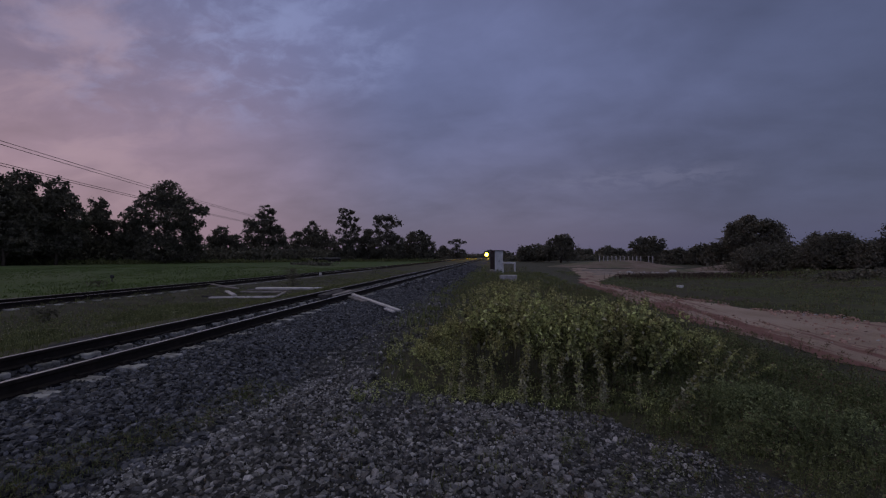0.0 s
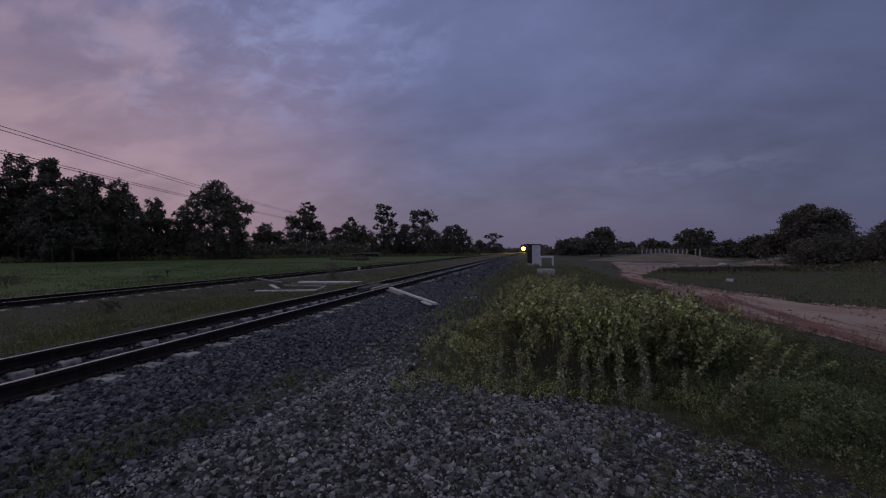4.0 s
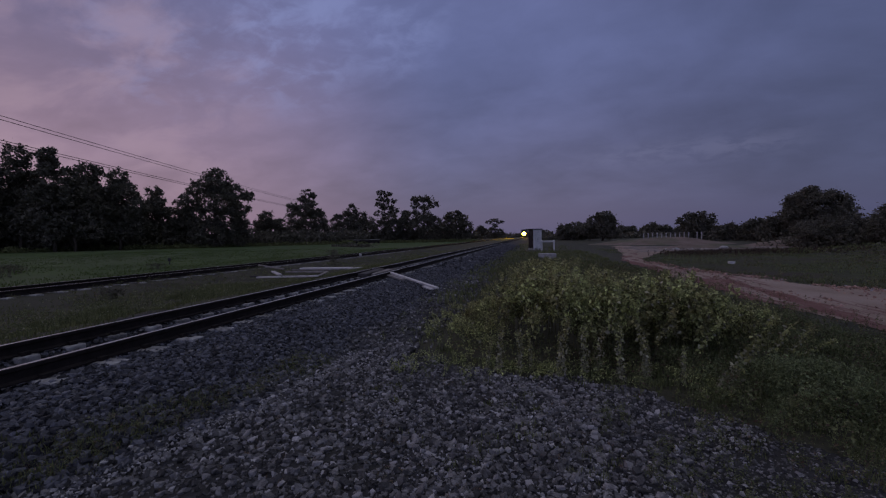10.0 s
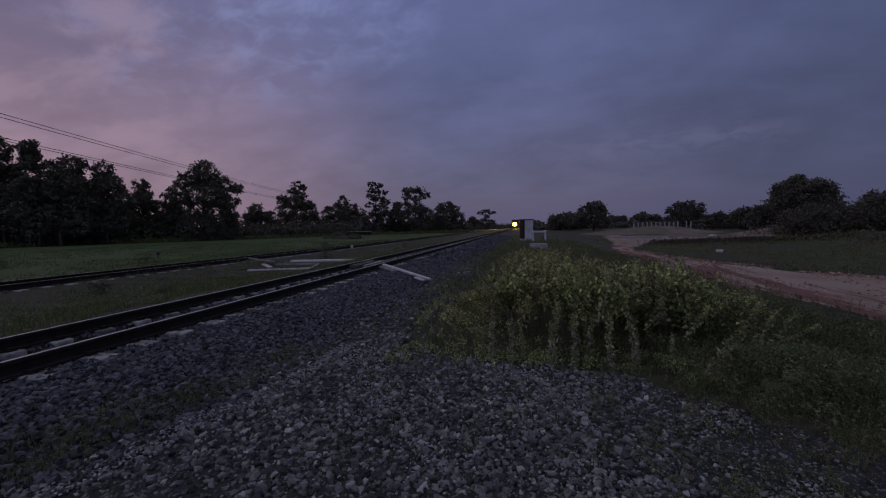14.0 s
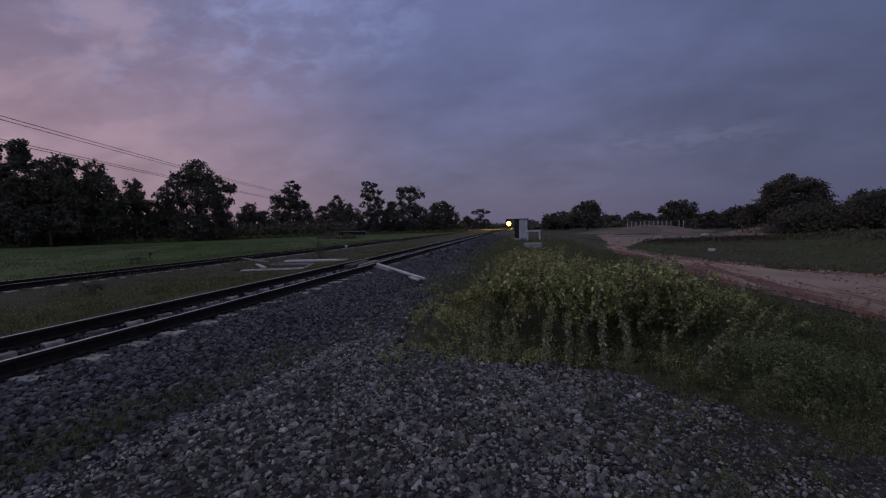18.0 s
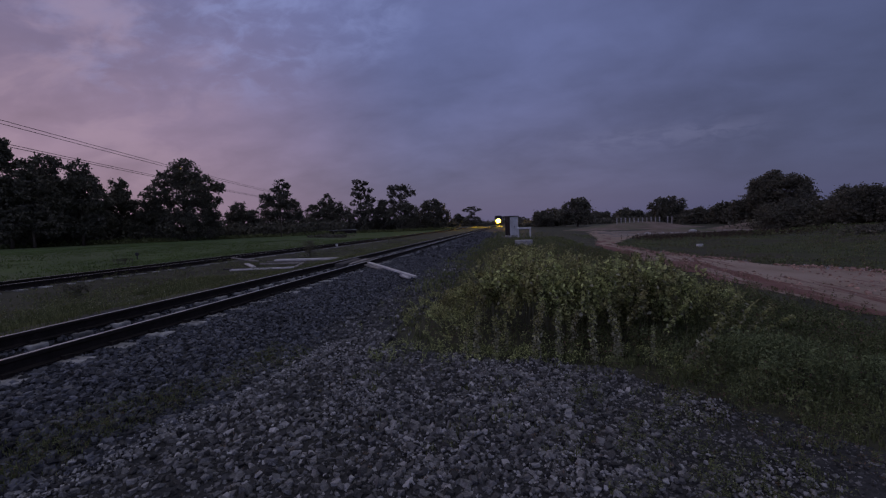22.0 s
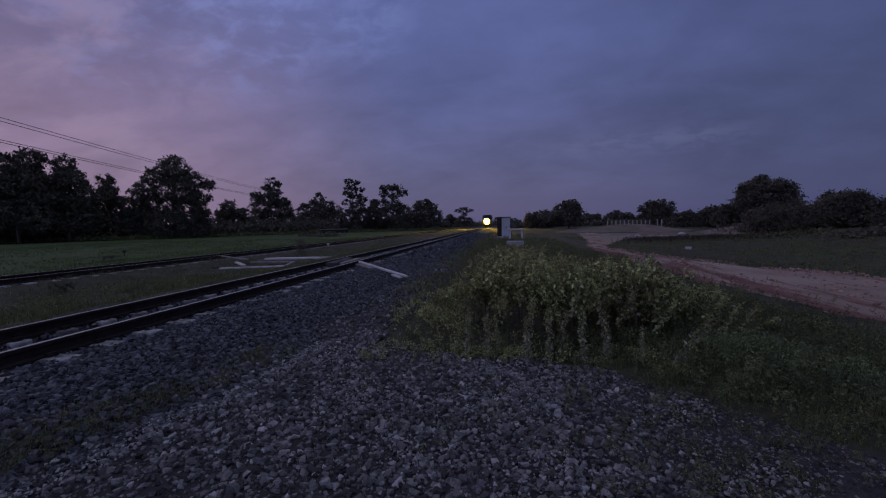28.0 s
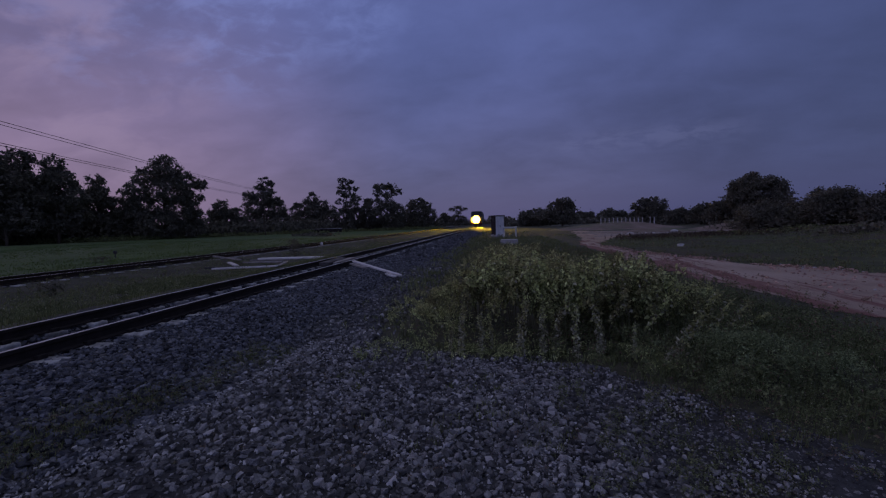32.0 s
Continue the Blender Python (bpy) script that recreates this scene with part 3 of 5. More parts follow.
p = random_points(rng, 8600, -6.1, -1.9, 17, 62)
ob = scatter_stones("ballast_stones", p, sizes(rng, len(p), 0.08), 23, [BALLAST_STONE, STONE], 0.05)
tagged(ob, "ballast stones along the track in the distance", "ballast", kind="stuff")
p = random_points(rng, 6500, -2.75, -1.4, 4.3, 17)
p = p[rng.uniform(0, 1, len(p)) < np.interp(p[:, 0], [-2.75, -2.2, -1.4], [1.0, 0.8, 0.25])]
ob = scatter_stones("ballast_stones", p, sizes(rng, len(p), 0.034, 0.45), 24, [STONE, PALE], 0.05)
tagged(ob, "scattered stones between ballast and weeds", "gravel", kind="stuff")
p = random_points(rng, 64000, -3.1, 3.6, 0.9, 6.0)
p = p[on_pad(p[:, 0], p[:, 1], 0.32)]
keep = rng.uniform(0, 1, len(p)) < (0.66 + 0.25 * lumps(p[:, 0], p[:, 1], 2.4, 7.0)) * (1 - 0.86 * smooth01((p[:, 0] - 0.6) / 1.1))
p = p[keep]
ob = scatter_stones("gravel_stones", p, sizes(rng, len(p), 0.027, 0.46, 2.4) * (1 - 0.42 * smooth01((p[:, 0] - 0.6) / 1.0)), 25, [STONE, PALE], 0.11)
tagged(ob, "dense mixed grey gravel with a few pale stones", "gravel", kind="stuff")
p = random_points(rng, 52000, -3.1, 2.4, 1.2, 5.2)
near_edge = np.abs(p[:, 0] - edge_x(p[:, 1]) - 0.14 - 0.08 * lumps(p[:, 0], p[:, 1], 2.0, 3.0)) < 0.10
# pale grit lies in loose patches: place, half width
patchy = np.zeros(len(p))
for cx, cy, r in ((0.38, 2.58, 0.30), (1.36, 3.36, 0.22), (1.45, 2.60, 0.22), (0.0, 3.5, 0.3), (0.43, 4.02, 0.22), (-0.11, 4.36, 0.26), (-1.2, 3.5, 0.26), (-1.9, 4.5, 0.3), (-0.6, 2.7, 0.22)):
    patchy = np.maximum(patchy, np.exp(-(((p[:, 0] - cx) / r) ** 2 + ((p[:, 1] - cy) / (r * 1.1)) ** 2) * 0.7))
p = p[(on_pad(p[:, 0], p[:, 1], 0.3) & (rng.uniform(0, 1, len(p)) < patchy * (0.75 + 0.7 * lumps(p[:, 0], p[:, 1], 6.0, 2.5)))) | near_edge]
ob = scatter_stones("gravel_stones", p, sizes(rng, len(p), 0.015, 0.42, 2.0), 27, [PALE, STONE], 0.5, 0.014)
tagged(ob, "patches of fine pale grit in the gravel", "gravel", kind="stuff")

p = random_points(rng, 14000, 0.7, 3.4, 0.2, 4.2)
p = p[on_pad(p[:, 0], p[:, 1], 0.35)]
ob = scatter_stones("gravel_stones", p, sizes(rng, len(p), 0.014, 0.4, 2.2), 30, [STONE, PALE], 0.04)
tagged(ob, "fine dark grit thinning out towards the verge", "gravel", kind="stuff")
back = np.random.default_rng(14)
p = random_points(back, 17000, -3.0, 3.9, -2.9, 0.95)
p = p[on_pad(p[:, 0], p[:, 1], 0.25) & (back.uniform(0, 1, len(p)) > 0.7 * smooth01((p[:, 0] - 0.6) / 1.1) * smooth01((p[:, 1] + 1.5) / 2.0))]
ob = scatter_stones("gravel_stones", p, sizes(back, len(p), 0.032, 0.45, 2.4), 28, [STONE, PALE], 0.11)
tagged(ob, "mixed grey gravel underfoot", "gravel", kind="stuff")
p = random_points(back, 13000, -6.1, -2.5, -2.9, 1.0)
ob = scatter_stones("ballast_stones", p, sizes(back, len(p), 0.034, 0.4, 2.0), 29, [BALLAST_STONE, STONE], 0.06)
tagged(ob, "angular ballast stones beside and between the near sleepers", "ballast", kind="stuff")

p = random_points(rng, 5200, 4.2, 12.5, 5.5, 26)
p = p[inside(ROAD, p[:, 0], p[:, 1]) & (lumps(p[:, 0], p[:, 1] * 0.3, 1.7, 2.0) > -0.1)]
ob = scatter_stones("road_clods", p, sizes(rng, len(p), 0.035, 0.5, 3.0), 26, [CLOD, PALE], 0.02)
tagged(ob, "small clods and stones on the dirt road", "stones", kind="stuff")

def far_edge(t):
    """Points along the far side of the road."""
    k = np.linspace(0, 1, 8)
    return np.stack([np.interp(t, k, [11.5, 8.7, 7.95, 7.45, 6.7, 6.4, 5.95, 5.75]), np.interp(t, k, [9, 11.9, 13.2, 14.4, 16.5, 18.4, 20.8, 24])], -1)


p = far_edge(rng.uniform(0, 1, 2600)) + rng.normal(0, 0.16, (2600, 2)) + np.array([0.12, 0.12])
p = p[lumps(p[:, 0], p[:, 1], 1.6, 2.0) > -0.2]
ob = scatter_stones("road_clods", p, sizes(rng, len(p), 0.04, 0.45, 2.4), 31, [CLOD, PALE], 0.08)
tagged(ob, "low windrow of clods along the far side of the road", "stones", kind="stuff")

# the nearest stones, one by one
STONE_MESHES = [mesh_of("gravel_stone", v, f, [STONE_ONE]) for v, f in STONES]
for i in range(300):
    x, y = rng.uniform(-1.9, 1.1), rng.uniform(2.0, 3.6)
    s = float(np.clip(0.042 * math.exp(rng.normal(0, 0.28)), 0.032, 0.10))
    ob = part("gravel_stone", STONE_MESHES[i % len(STONE_MESHES)], None, pad)
    ob.location = (x, y, float(terrain(x, y)) + 0.02 + s * 0.16)
    ob.rotation_euler = (rng.normal(0, 0.3), rng.normal(0, 0.3), rng.uniform(0, 6.28))
    ob.scale = (s, s, s)


# ---- grass and weeds ----
def blades(name, xy, height, seed, mat, width=0.006, lean=0.5, base=0.0):
    """Bent grass blades, one triangle strip of two steps each."""
    rng = np.random.default_rng(seed)
    n = len(xy)
    a = rng.uniform(0, 2 * np.pi, n)
    h = height * rng.uniform(0.45, 1.25, n)
    ln = h * rng.uniform(0.1, lean, n)
    z0 = terrain(xy[:, 0], xy[:, 1]) + base
    dx, dy = np.cos(a), np.sin(a)
    w = width * rng.uniform(0.7, 1.5, n)
    px, py = -dy * w, dx * w
    P = np.empty((n, 5, 3))
    P[:, 0] = np.stack([xy[:, 0] - px, xy[:, 1] - py, z0 - 0.01], -1)
    P[:, 1] = np.stack([xy[:, 0] + px, xy[:, 1] + py, z0 - 0.01], -1)
    mx, my = xy[:, 0] + dx * ln * 0.35, xy[:, 1] + dy * ln * 0.35
    P[:, 2] = np.stack([mx + px * 0.8, my + py * 0.8, z0 + h * 0.6], -1)
    P[:, 3] = np.stack([mx - px * 0.8, my - py * 0.8, z0 + h * 0.6], -1)
    P[:, 4] = np.stack([xy[:, 0] + dx * ln, xy[:, 1] + dy * ln, z0 + h], -1)
    F = np.array([[0, 1, 2], [0, 2, 3], [3, 2, 4]])
    f = (F[None] + (np.arange(n) * 5)[:, None, None]).reshape(-1, 3)
    return new(name, mesh_of(name, P.reshape(-1, 3), f, [mat]))


def tuft_points(rng, tufts, per, spread_r, x0, x1, y0, y1, keep=None):
    c = random_points(rng, tufts, x0, x1, y0, y1)
    if keep is not None:
        c = c[keep(c[:, 0], c[:, 1])]
    r = spread_r * rng.uniform(0.4, 1.4, len(c))
    q = np.repeat(c, per, 0) + rng.normal(0, 1, (len(c) * per, 2)) * np.repeat(r, per)[:, None]
    return q


def leaf_cloud(rng, centres, size, aspect=0.55, tilt=0.5, plain=False):
    """Small folded leaves at the given places, six triangles each, or two where plain."""
    n = len(centres)
    R = rotations(rng, n, tilt)
    L = np.array([[0, 0, 0], [0.28, 0.5 * aspect, 0.06], [0.62, 0.42 * aspect, 0.03], [1, 0, -0.12], [0.62, -0.42 * aspect, 0.03], [0.28, -0.5 * aspect, 0.06], [0.5, 0, -0.03]])
    F = np.array([[0, 6, 1], [1, 6, 2], [2, 6, 3], [3, 6, 4], [4, 6, 5], [5, 6, 0]])
    if plain:
        L = np.array([[0, 0, 0], [0.42, 0.5 * aspect, 0.06], [1, 0, -0.1], [0.42, -0.5 * aspect, 0.06]])
        F = np.array([[0, 1, 2], [0, 2, 3]])
    v = np.einsum("nij,kj->nki", R, L) * size[:, None, None] + centres[:, None, :]
    f = (F[None] + (np.arange(n) * len(L))[:, None, None]).reshape(-1, 3)
    return v.reshape(-1, 3), f


def weed_parts(rng, height, leaves, wilted, bushy, low_leaf=0.46):
    """Stem points and leaf places of one upright weed with side shoots."""
    stems, cen, size, dry = [], [], [], []
    top = np.array([rng.normal(0, 0.07), rng.normal(0, 0.07), 1.0]) * height
    main = [np.zeros(3), top * 0.5 + rng.normal(0, 0.02, 3), top]
    stems.append((main, 0.007))
    shoots = [main]
    for _ in range(bushy):
        t = rng.uniform(0.45, 0.88)
        p0 = top * t
        a = rng.uniform(0, 2 * np.pi)
        ln = height * rng.uniform(0.2, 0.45) * (1.1 - t * 0.6)
        p1 = p0 + np.array([math.cos(a) * ln * 0.6, math.sin(a) * ln * 0.6, ln * 0.5])
        p2 = p1 + np.array([math.cos(a) * ln * 0.25, math.sin(a) * ln * 0.25, ln * 0.5])
        s = [p0, p1, p2]
        stems.append((s, 0.004))
        shoots.append(s)
    for i in range(leaves):
        s = shoots[0] if rng.uniform() < 0.35 else shoots[rng.integers(0, len(shoots))]
        t = rng.uniform(0.05 if wilted > 0.5 else low_leaf, 1.0) * 2
        k = min(int(t), 1)
        q = s[k] + (s[k + 1] - s[k]) * (t - k)
        cen.append(q + rng.normal(0, 0.026 if wilted > 0.5 else 0.02, 3))
        low = q[2] / height
        size.append((rng.uniform(0.03, 0.065) if wilted > 0.5 else 0.026 + 0.06 * rng.uniform() ** 2.0) * (0.85 + 0.3 * (1 - low)))
        dry.append(rng.uniform() < wilted * (1.25 - low))
    return stems, np.array(cen), np.array(size), np.array(dry, int)


def stem_mesh(stems):
    v, f = [], []
    for pts, r in stems:
        rings = []
        for i, q in enumerate(pts):
            rr = r * (1 - 0.35 * i)
            k = len(v)
            v += [(q[0] + rr * math.cos(a), q[1] + rr * math.sin(a), q[2]) for a in (0, 2.1, 4.2)]
            rings.append(k)
        for a, b in zip(rings, rings[1:]):
            for j in range(3):
                f.append((a + j, a + (j + 1) % 3, b + (j + 1) % 3, b + j))
    return v, f


def weed_template(seed, height, leaves, wilted, bushy):
    rng = np.random.default_rng(seed)
    stems, cen, size, dry = weed_parts(rng, height, leaves, wilted, bushy)
    v, f = stem_mesh(stems)
    lv, lf = leaf_cloud(rng, cen, size, 0.6, 0.85)
    return mesh_of("stem", v, f, [STALK]), mesh_of("foliage", lv, lf, [LEAF, DRY_LEAF], np.repeat(dry, 6))


WEEDS = [weed_template(40 + i, h, n, w, b) for i, (h, n, w, b) in enumerate([(0.95, 270, 0.12, 9), (1.0, 320, 0.10, 11), (0.9, 250, 0.15, 8), (0.95, 420, 0.8, 0), (0.9, 380, 0.8, 0), (0.85, 240, 0.1, 8), (1.1, 340, 0.12, 10), (0.95, 280, 0.25, 8), (1.08, 230, 0.25, 0), (1.0, 200, 0.35, 0)])]


def weed(x, y, k, s, a):
    t = new("weed_plant")
    t.matrix_basis = pose(x, y, float(terrain(x, y)) - 0.01, random.uniform(-5, 5), random.uniform(-5, 5), a) @ Matrix.Scale(s, 4)
    part("stem", WEEDS[k][0], None, t)
    part("foliage", WEEDS[k][1], None, t)
    dry = k in (3, 4)
    tagged(t, "wilted grey-green weed column at the edge of the gravel" if dry else "knee-high leafy green weed in a dense clump", "weed", "weeds beside the gravel")


# clump: a front edge that runs from the ballast to the verge, deep behind
def weed_front(x):
    return np.interp(x, [-2.0, -1.4, -0.6, 0.5, 1.6, 2.4, 3.4], [7.5, 5.9, 5.15, 4.85, 4.7, 4.9, 5.8])


def weed_height(x, y):
    """The clump is tallest a little behind its front and sinks towards both ends and the back."""
    side = np.interp(x, [-1.9, -1.4, -0.9, -0.4, -0.1, 0.2, 0.6, 1.2, 1.8, 2.1, 2.4, 2.9, 3.6], [0.16, 0.26, 0.46, 0.74, 0.96, 0.98, 0.86, 0.88, 0.86, 0.78, 0.64, 0.5, 0.34])
    return side * np.interp(y - weed_front(x), [0, 0.7, 2.0, 3.5, 6, 14], [0.9, 1.05, 0.95, 0.6, 0.45, 0.4])


random.seed(5)
count = 0
while count < 300:
    x, y = random.uniform(-1.8, 3.5), random.uniform(4.4, 8.6)
    if y < weed_front(x) + 0.22 or random.random() > np.interp(y - weed_front(x), [0, 1.8, 3.5], [1, 0.8, 0.15]):
        continue
    if lumps(x * 1.0, y * 1.0, 2.6, 3.0) < -0.25:
        continue
    k = random.choice((0, 1, 2, 5, 6, 7))
    weed(x, y, k, float(weed_height(x, y)) * random.choice((0.5, 0.65, 0.78, 0.88, 0.95, 1.0, 1.06)), random.uniform(0, 360))
    count += 1
for i in range(22):
    x = random.uniform(-0.2, 2.1)
    y = float(weed_front(x)) + random.uniform(0.3, 2.2)
    weed(x, y, random.choice((1, 6, 6, 0)), float(weed_height(x, y)) * random.uniform(0.98, 1.1), random.uniform(0, 360))
for i in range(36):
    x = random.uniform(-0.9, 2.5)
    y = float(weed_front(x)) + random.uniform(0.05, 1.9)
    weed(x, y, random.choice((8, 9)), float(weed_height(x, y)) * random.uniform(0.9, 1.22), random.uniform(0, 360))
# weeds leaning far out of the clump: place, direction, template, size
for x, y, way, k, size in ((1.66, 4.38, (0.92, 0.62, 0.57), 4, 1.0), (1.95, 4.75, (0.55, 0.1, 0.8), 8, 0.75), (2.1, 4.9, (0.75, 0.2, 0.65), 9, 0.8), (1.5, 4.8, (0.5, -0.2, 0.85), 8, 0.7), (2.35, 5.1, (0.7, 0.0, 0.6), 9, 0.7), (1.2, 4.95, (0.35, -0.3, 0.9), 8, 0.75), (-0.5, 5.2, (-0.6, -0.1, 0.8), 9, 0.6), (-0.75, 5.4, (-0.7, 0.1, 0.6), 8, 0.5), (2.6, 5.3, (0.8, -0.1, 0.5), 8, 0.6)):
    lean = new("leaning_weed")
    lean.matrix_basis = Matrix.Translation((x, y, float(terrain(x, y)) - 0.01)) @ Vector(way).to_track_quat("Z", "Y").to_matrix().to_4x4() @ Matrix.Scale(size, 4)
    part("stem", WEEDS[k][0], None, lean)
    part("foliage", WEEDS[k][1], None, lean)
    tagged(lean, "pale wilted weed leaning far over the low plants" if k == 4 else "thin leafy weed arching out of the clump", "weed", "weeds beside the gravel")
for x, y, s in ((-0.56, 4.86, 0.42), (-0.40, 4.66, 0.62), (-0.19, 4.74, 0.58), (-0.05, 4.86, 0.42), (0.23, 4.66, 0.72), (0.30, 4.82, 0.5), (0.52, 4.76, 0.6), (0.65, 4.82, 0.55), (0.86, 4.56, 0.66), (1.12, 4.7, 0.6), (1.2, 4.78, 0.45), (1.45, 4.6, 0.42)):
    weed(x, y, random.choice((3, 4)), s, random.uniform(0, 360))


def weed_mass(name, label, xy, scale, seed, leaves=60, leaf=1.6, mats=None, dead=0.15):
    rng = np.random.default_rng(seed)
    V, F, I, off = [], [], [], 0
    wide = 2.3 if name == "low_weeds" else 1.25
    protos = []
    for i in range(10):
        st, cen, size, dry = weed_parts(rng, 1.0, leaves, dead, 6, 0.12)
        protos.append((cen, size * leaf, dry))
    for (x, y), s in zip(xy, scale):
        cen, size, dry = protos[rng.integers(0, 10)]
        a = rng.uniform(0, 6.28)
        c, sn = math.cos(a), math.sin(a)
        q = np.stack([(cen[:, 0] * c - cen[:, 1] * sn) * wide, (cen[:, 0] * sn + cen[:, 1] * c) * wide, cen[:, 2]], -1) * s + np.array([x, y, float(terrain(x, y))])
        v, f = leaf_cloud(rng, q, size * s ** 0.5, tilt=0.7, plain=True)
        V.append(v)
        F.append(f + off)
        I.append(np.repeat(dry, 2))
        off += len(v)
    ob = new(name, mesh_of(name, np.concatenate(V), np.concatenate(F), mats or [LEAF, DRY_LEAF], np.concatenate(I)))
    return tagged(ob, label, "weeds", kind="stuff")


rng = np.random.default_rng(31)
p = random_points(rng, 620, -1.9, 3.9, 7.5, 24)
p = p[(p[:, 0] > -1.5 + 0.3 * lumps(p[:, 0], p[:, 1], 0.8, 1.0)) & (lumps(p[:, 0], p[:, 1], 0.9, 4.0) > -0.55)]
weed_mass("weed_mass", "rank green and brown weeds behind the near clump", p, np.maximum(0.22, weed_height(p[:, 0], p[:, 1])) * rng.uniform(0.55, 1.2, len(p)), 32, 60, 1.5, [LOW_LEAF, BROWN_LEAF], 0.4)
p = random_points(rng, 520, -1.5, 4.0, 6.6, 17)
p = p[(p[:, 1] > weed_front(p[:, 0]) + 1.2) & (lumps(p[:, 0], p[:, 1], 1.3, 2.0) > -0.4) & (p[:, 0] > -1.3 + 0.25 * lumps(p[:, 0], p[:, 1], 0.9, 1.0)) & (p[:, 0] < np.interp(p[:, 1], [6, 10, 17], [3.2, 2.3, 1.5]))]
weed_mass("weed_mass", "rank olive-green weeds running back from the clump", p, np.interp(p[:, 0], [-1.3, -0.5, 0.3, 2.5, 4.0], [0.2, 0.5, 0.72, 0.62, 0.3]) * rng.uniform(0.6, 1.12, len(p)), 68, 75, 1.25, [LEAF, DRY_LEAF], 0.15)
p = random_points(rng, 420, -2.0, 4.0, 24, 58)
p = p[~inside(ROAD, p[:, 0] + 0.5, p[:, 1])]
weed_mass("weed_mass", "low dark weeds along the verge in the distance", p, np.where(p[:, 0] > -0.6, 0.6, 1.0) * rng.uniform(0.15, 0.5, len(p)), 33, 40, 2.0, [LOW_LEAF, DRY_LEAF])
p = random_points(rng, 1500, 0.6, 4.6, 1.6, 8.5)
p = p[(p[:, 1] > 4.15 - 0.78 * (p[:, 0] - 0.9)) & (p[:, 0] < 4.3 + 0.2 * lumps(p[:, 1], p[:, 0], 1.0))]
weed_mass("low_weeds", "low dark green creeping weeds beside the dirt road", p, rng.uniform(0.08, 0.30, len(p)), 34, 70, 1.0, [LOW_LEAF, BROWN_LEAF])

p = random_points(rng, 900, 2.9, 5.15, 5.2, 20)
weed_mass("weed_mass", "brown and green weeds along the edge of the dirt road", p, rng.uniform(0.10, 0.28, len(p)) * np.interp(p[:, 0], [3.6, 4.8], [1.0, 0.4]), 51, 55, 1.2, [LOW_LEAF, BROWN_LEAF], 0.45)
p = random_points(rng, 700, 4.7, 6.3, 4.5, 19)
p = p[(lumps(p[:, 0], p[:, 1], 1.5, 4.0) > -0.2) & (rng.uniform(0, 1, len(p)) > (p[:, 0] - 4.7) / 1.7)]
weed_mass("low_weeds", "sparse reddish dry weeds creeping over the road edge", p, rng.uniform(0.05, 0.16, len(p)), 59, 45, 1.0, [BROWN_LEAF, LOW_LEAF], 0.4)
p = far_edge(rng.uniform(0, 1, 240)) + rng.normal(0, 0.28, (240, 2)) + np.array([0.25, 0.25])
weed_mass("low_weeds", "dark weeds creeping in over the far edge of the road", p, rng.uniform(0.05, 0.16, len(p)), 71, 50, 1.2, [LOW_LEAF, DIM_BRUSH], 0.4)
p = random_points(rng, 1000, 7, 25, 12, 36)
p = p[(lumps(p[:, 0], p[:, 1], 0.7, 5.0) > -0.1) & ~inside(ROAD, p[:, 0] - 0.2, p[:, 1]) & ~inside(ROAD, p[:, 0] + 0.2, p[:, 1])]
weed_mass("low_weeds", "low mixed weeds on the verge beyond the dirt road", p, rng.uniform(0.1, 0.3, len(p)), 53, 40, 1.6, [LOW_LEAF, BROWN_LEAF], 0.4)
t = rng.uniform(0, 1, 800)
p = np.stack([8.6 + 13 * t, 30.5 + 5.5 * t], -1) + rng.normal(0, 1, (800, 2)) * np.array([0.8, 1.3])
p = p[~inside(ROAD, p[:, 0], p[:, 1])]
weed_mass("weed_mass", "brown dead weeds on the bank before the lot, painted dark for low light", p, rng.uniform(0.16, 0.42, len(p)), 67, 45, 1.6, [DIM_BRUSH, BROWN_LEAF], 0.2)
p = random_points(rng, 330, -1.9, 0.4, 4.2, 7.2)
p = p[(p[:, 1] > weed_front(p[:, 0]) - 0.35 - 0.3 * lumps(p[:, 0], p[:, 1], 2.4, 3.0)) & (lumps(p[:, 0], p[:, 1], 2.0, 7.0) > -0.3) & (p[:, 1] < weed_front(p[:, 0]) + 1.2)]
weed_mass("low_weeds", "low yellowish weeds sprawling towards the ballast", p, rng.uniform(0.07, 0.16, len(p)) + 0.18 * np.clip(p[:, 1] - weed_front(p[:, 0]) + 0.1, 0, 0.8), 54, 80, 1.0, [LEAF, LOW_LEAF], 0.3)
p = random_points(rng, 170, -1.2, 1.9, -0.05, 0.9)
p[:, 1] += weed_front(p[:, 0])
weed_mass("low_weeds", "low shaded weeds at the foot of the clump", p, rng.uniform(0.08, 0.22, len(p)), 57, 50, 1.0, [LOW_LEAF, BROWN_LEAF], 0.3)
p = random_points(rng, 420, -1.6, 1.8, 4.15, 5.0)
p = p[(p[:, 1] > np.interp(p[:, 0], [-1.6, -0.9, -0.2, 0.2, 1.0, 1.7], [4.4, 4.3, 4.55, 4.5, 4.3, 4.0])) & (lumps(p[:, 0], p[:, 1], 3.0, 1.0) > -0.45)]
weed_mass("low_weeds", "small green weeds between the gravel and the clump", p, rng.uniform(0.05, 0.15, len(p)), 63, 60, 0.9, [LEAF, LOW_LEAF], 0.5)
p = random_points(rng, 560, -8.2, -5.85, 2.0, 22)
p = p[lumps(p[:, 0], p[:, 1], 0.9, 8.0) > -0.35]
weed_mass("low_weeds", "low olive grass and weeds growing up to the rail", p, rng.uniform(0.06, 0.17, len(p)), 64, 60, 0.9, [LOW_LEAF, DRY_LEAF], 0.25)
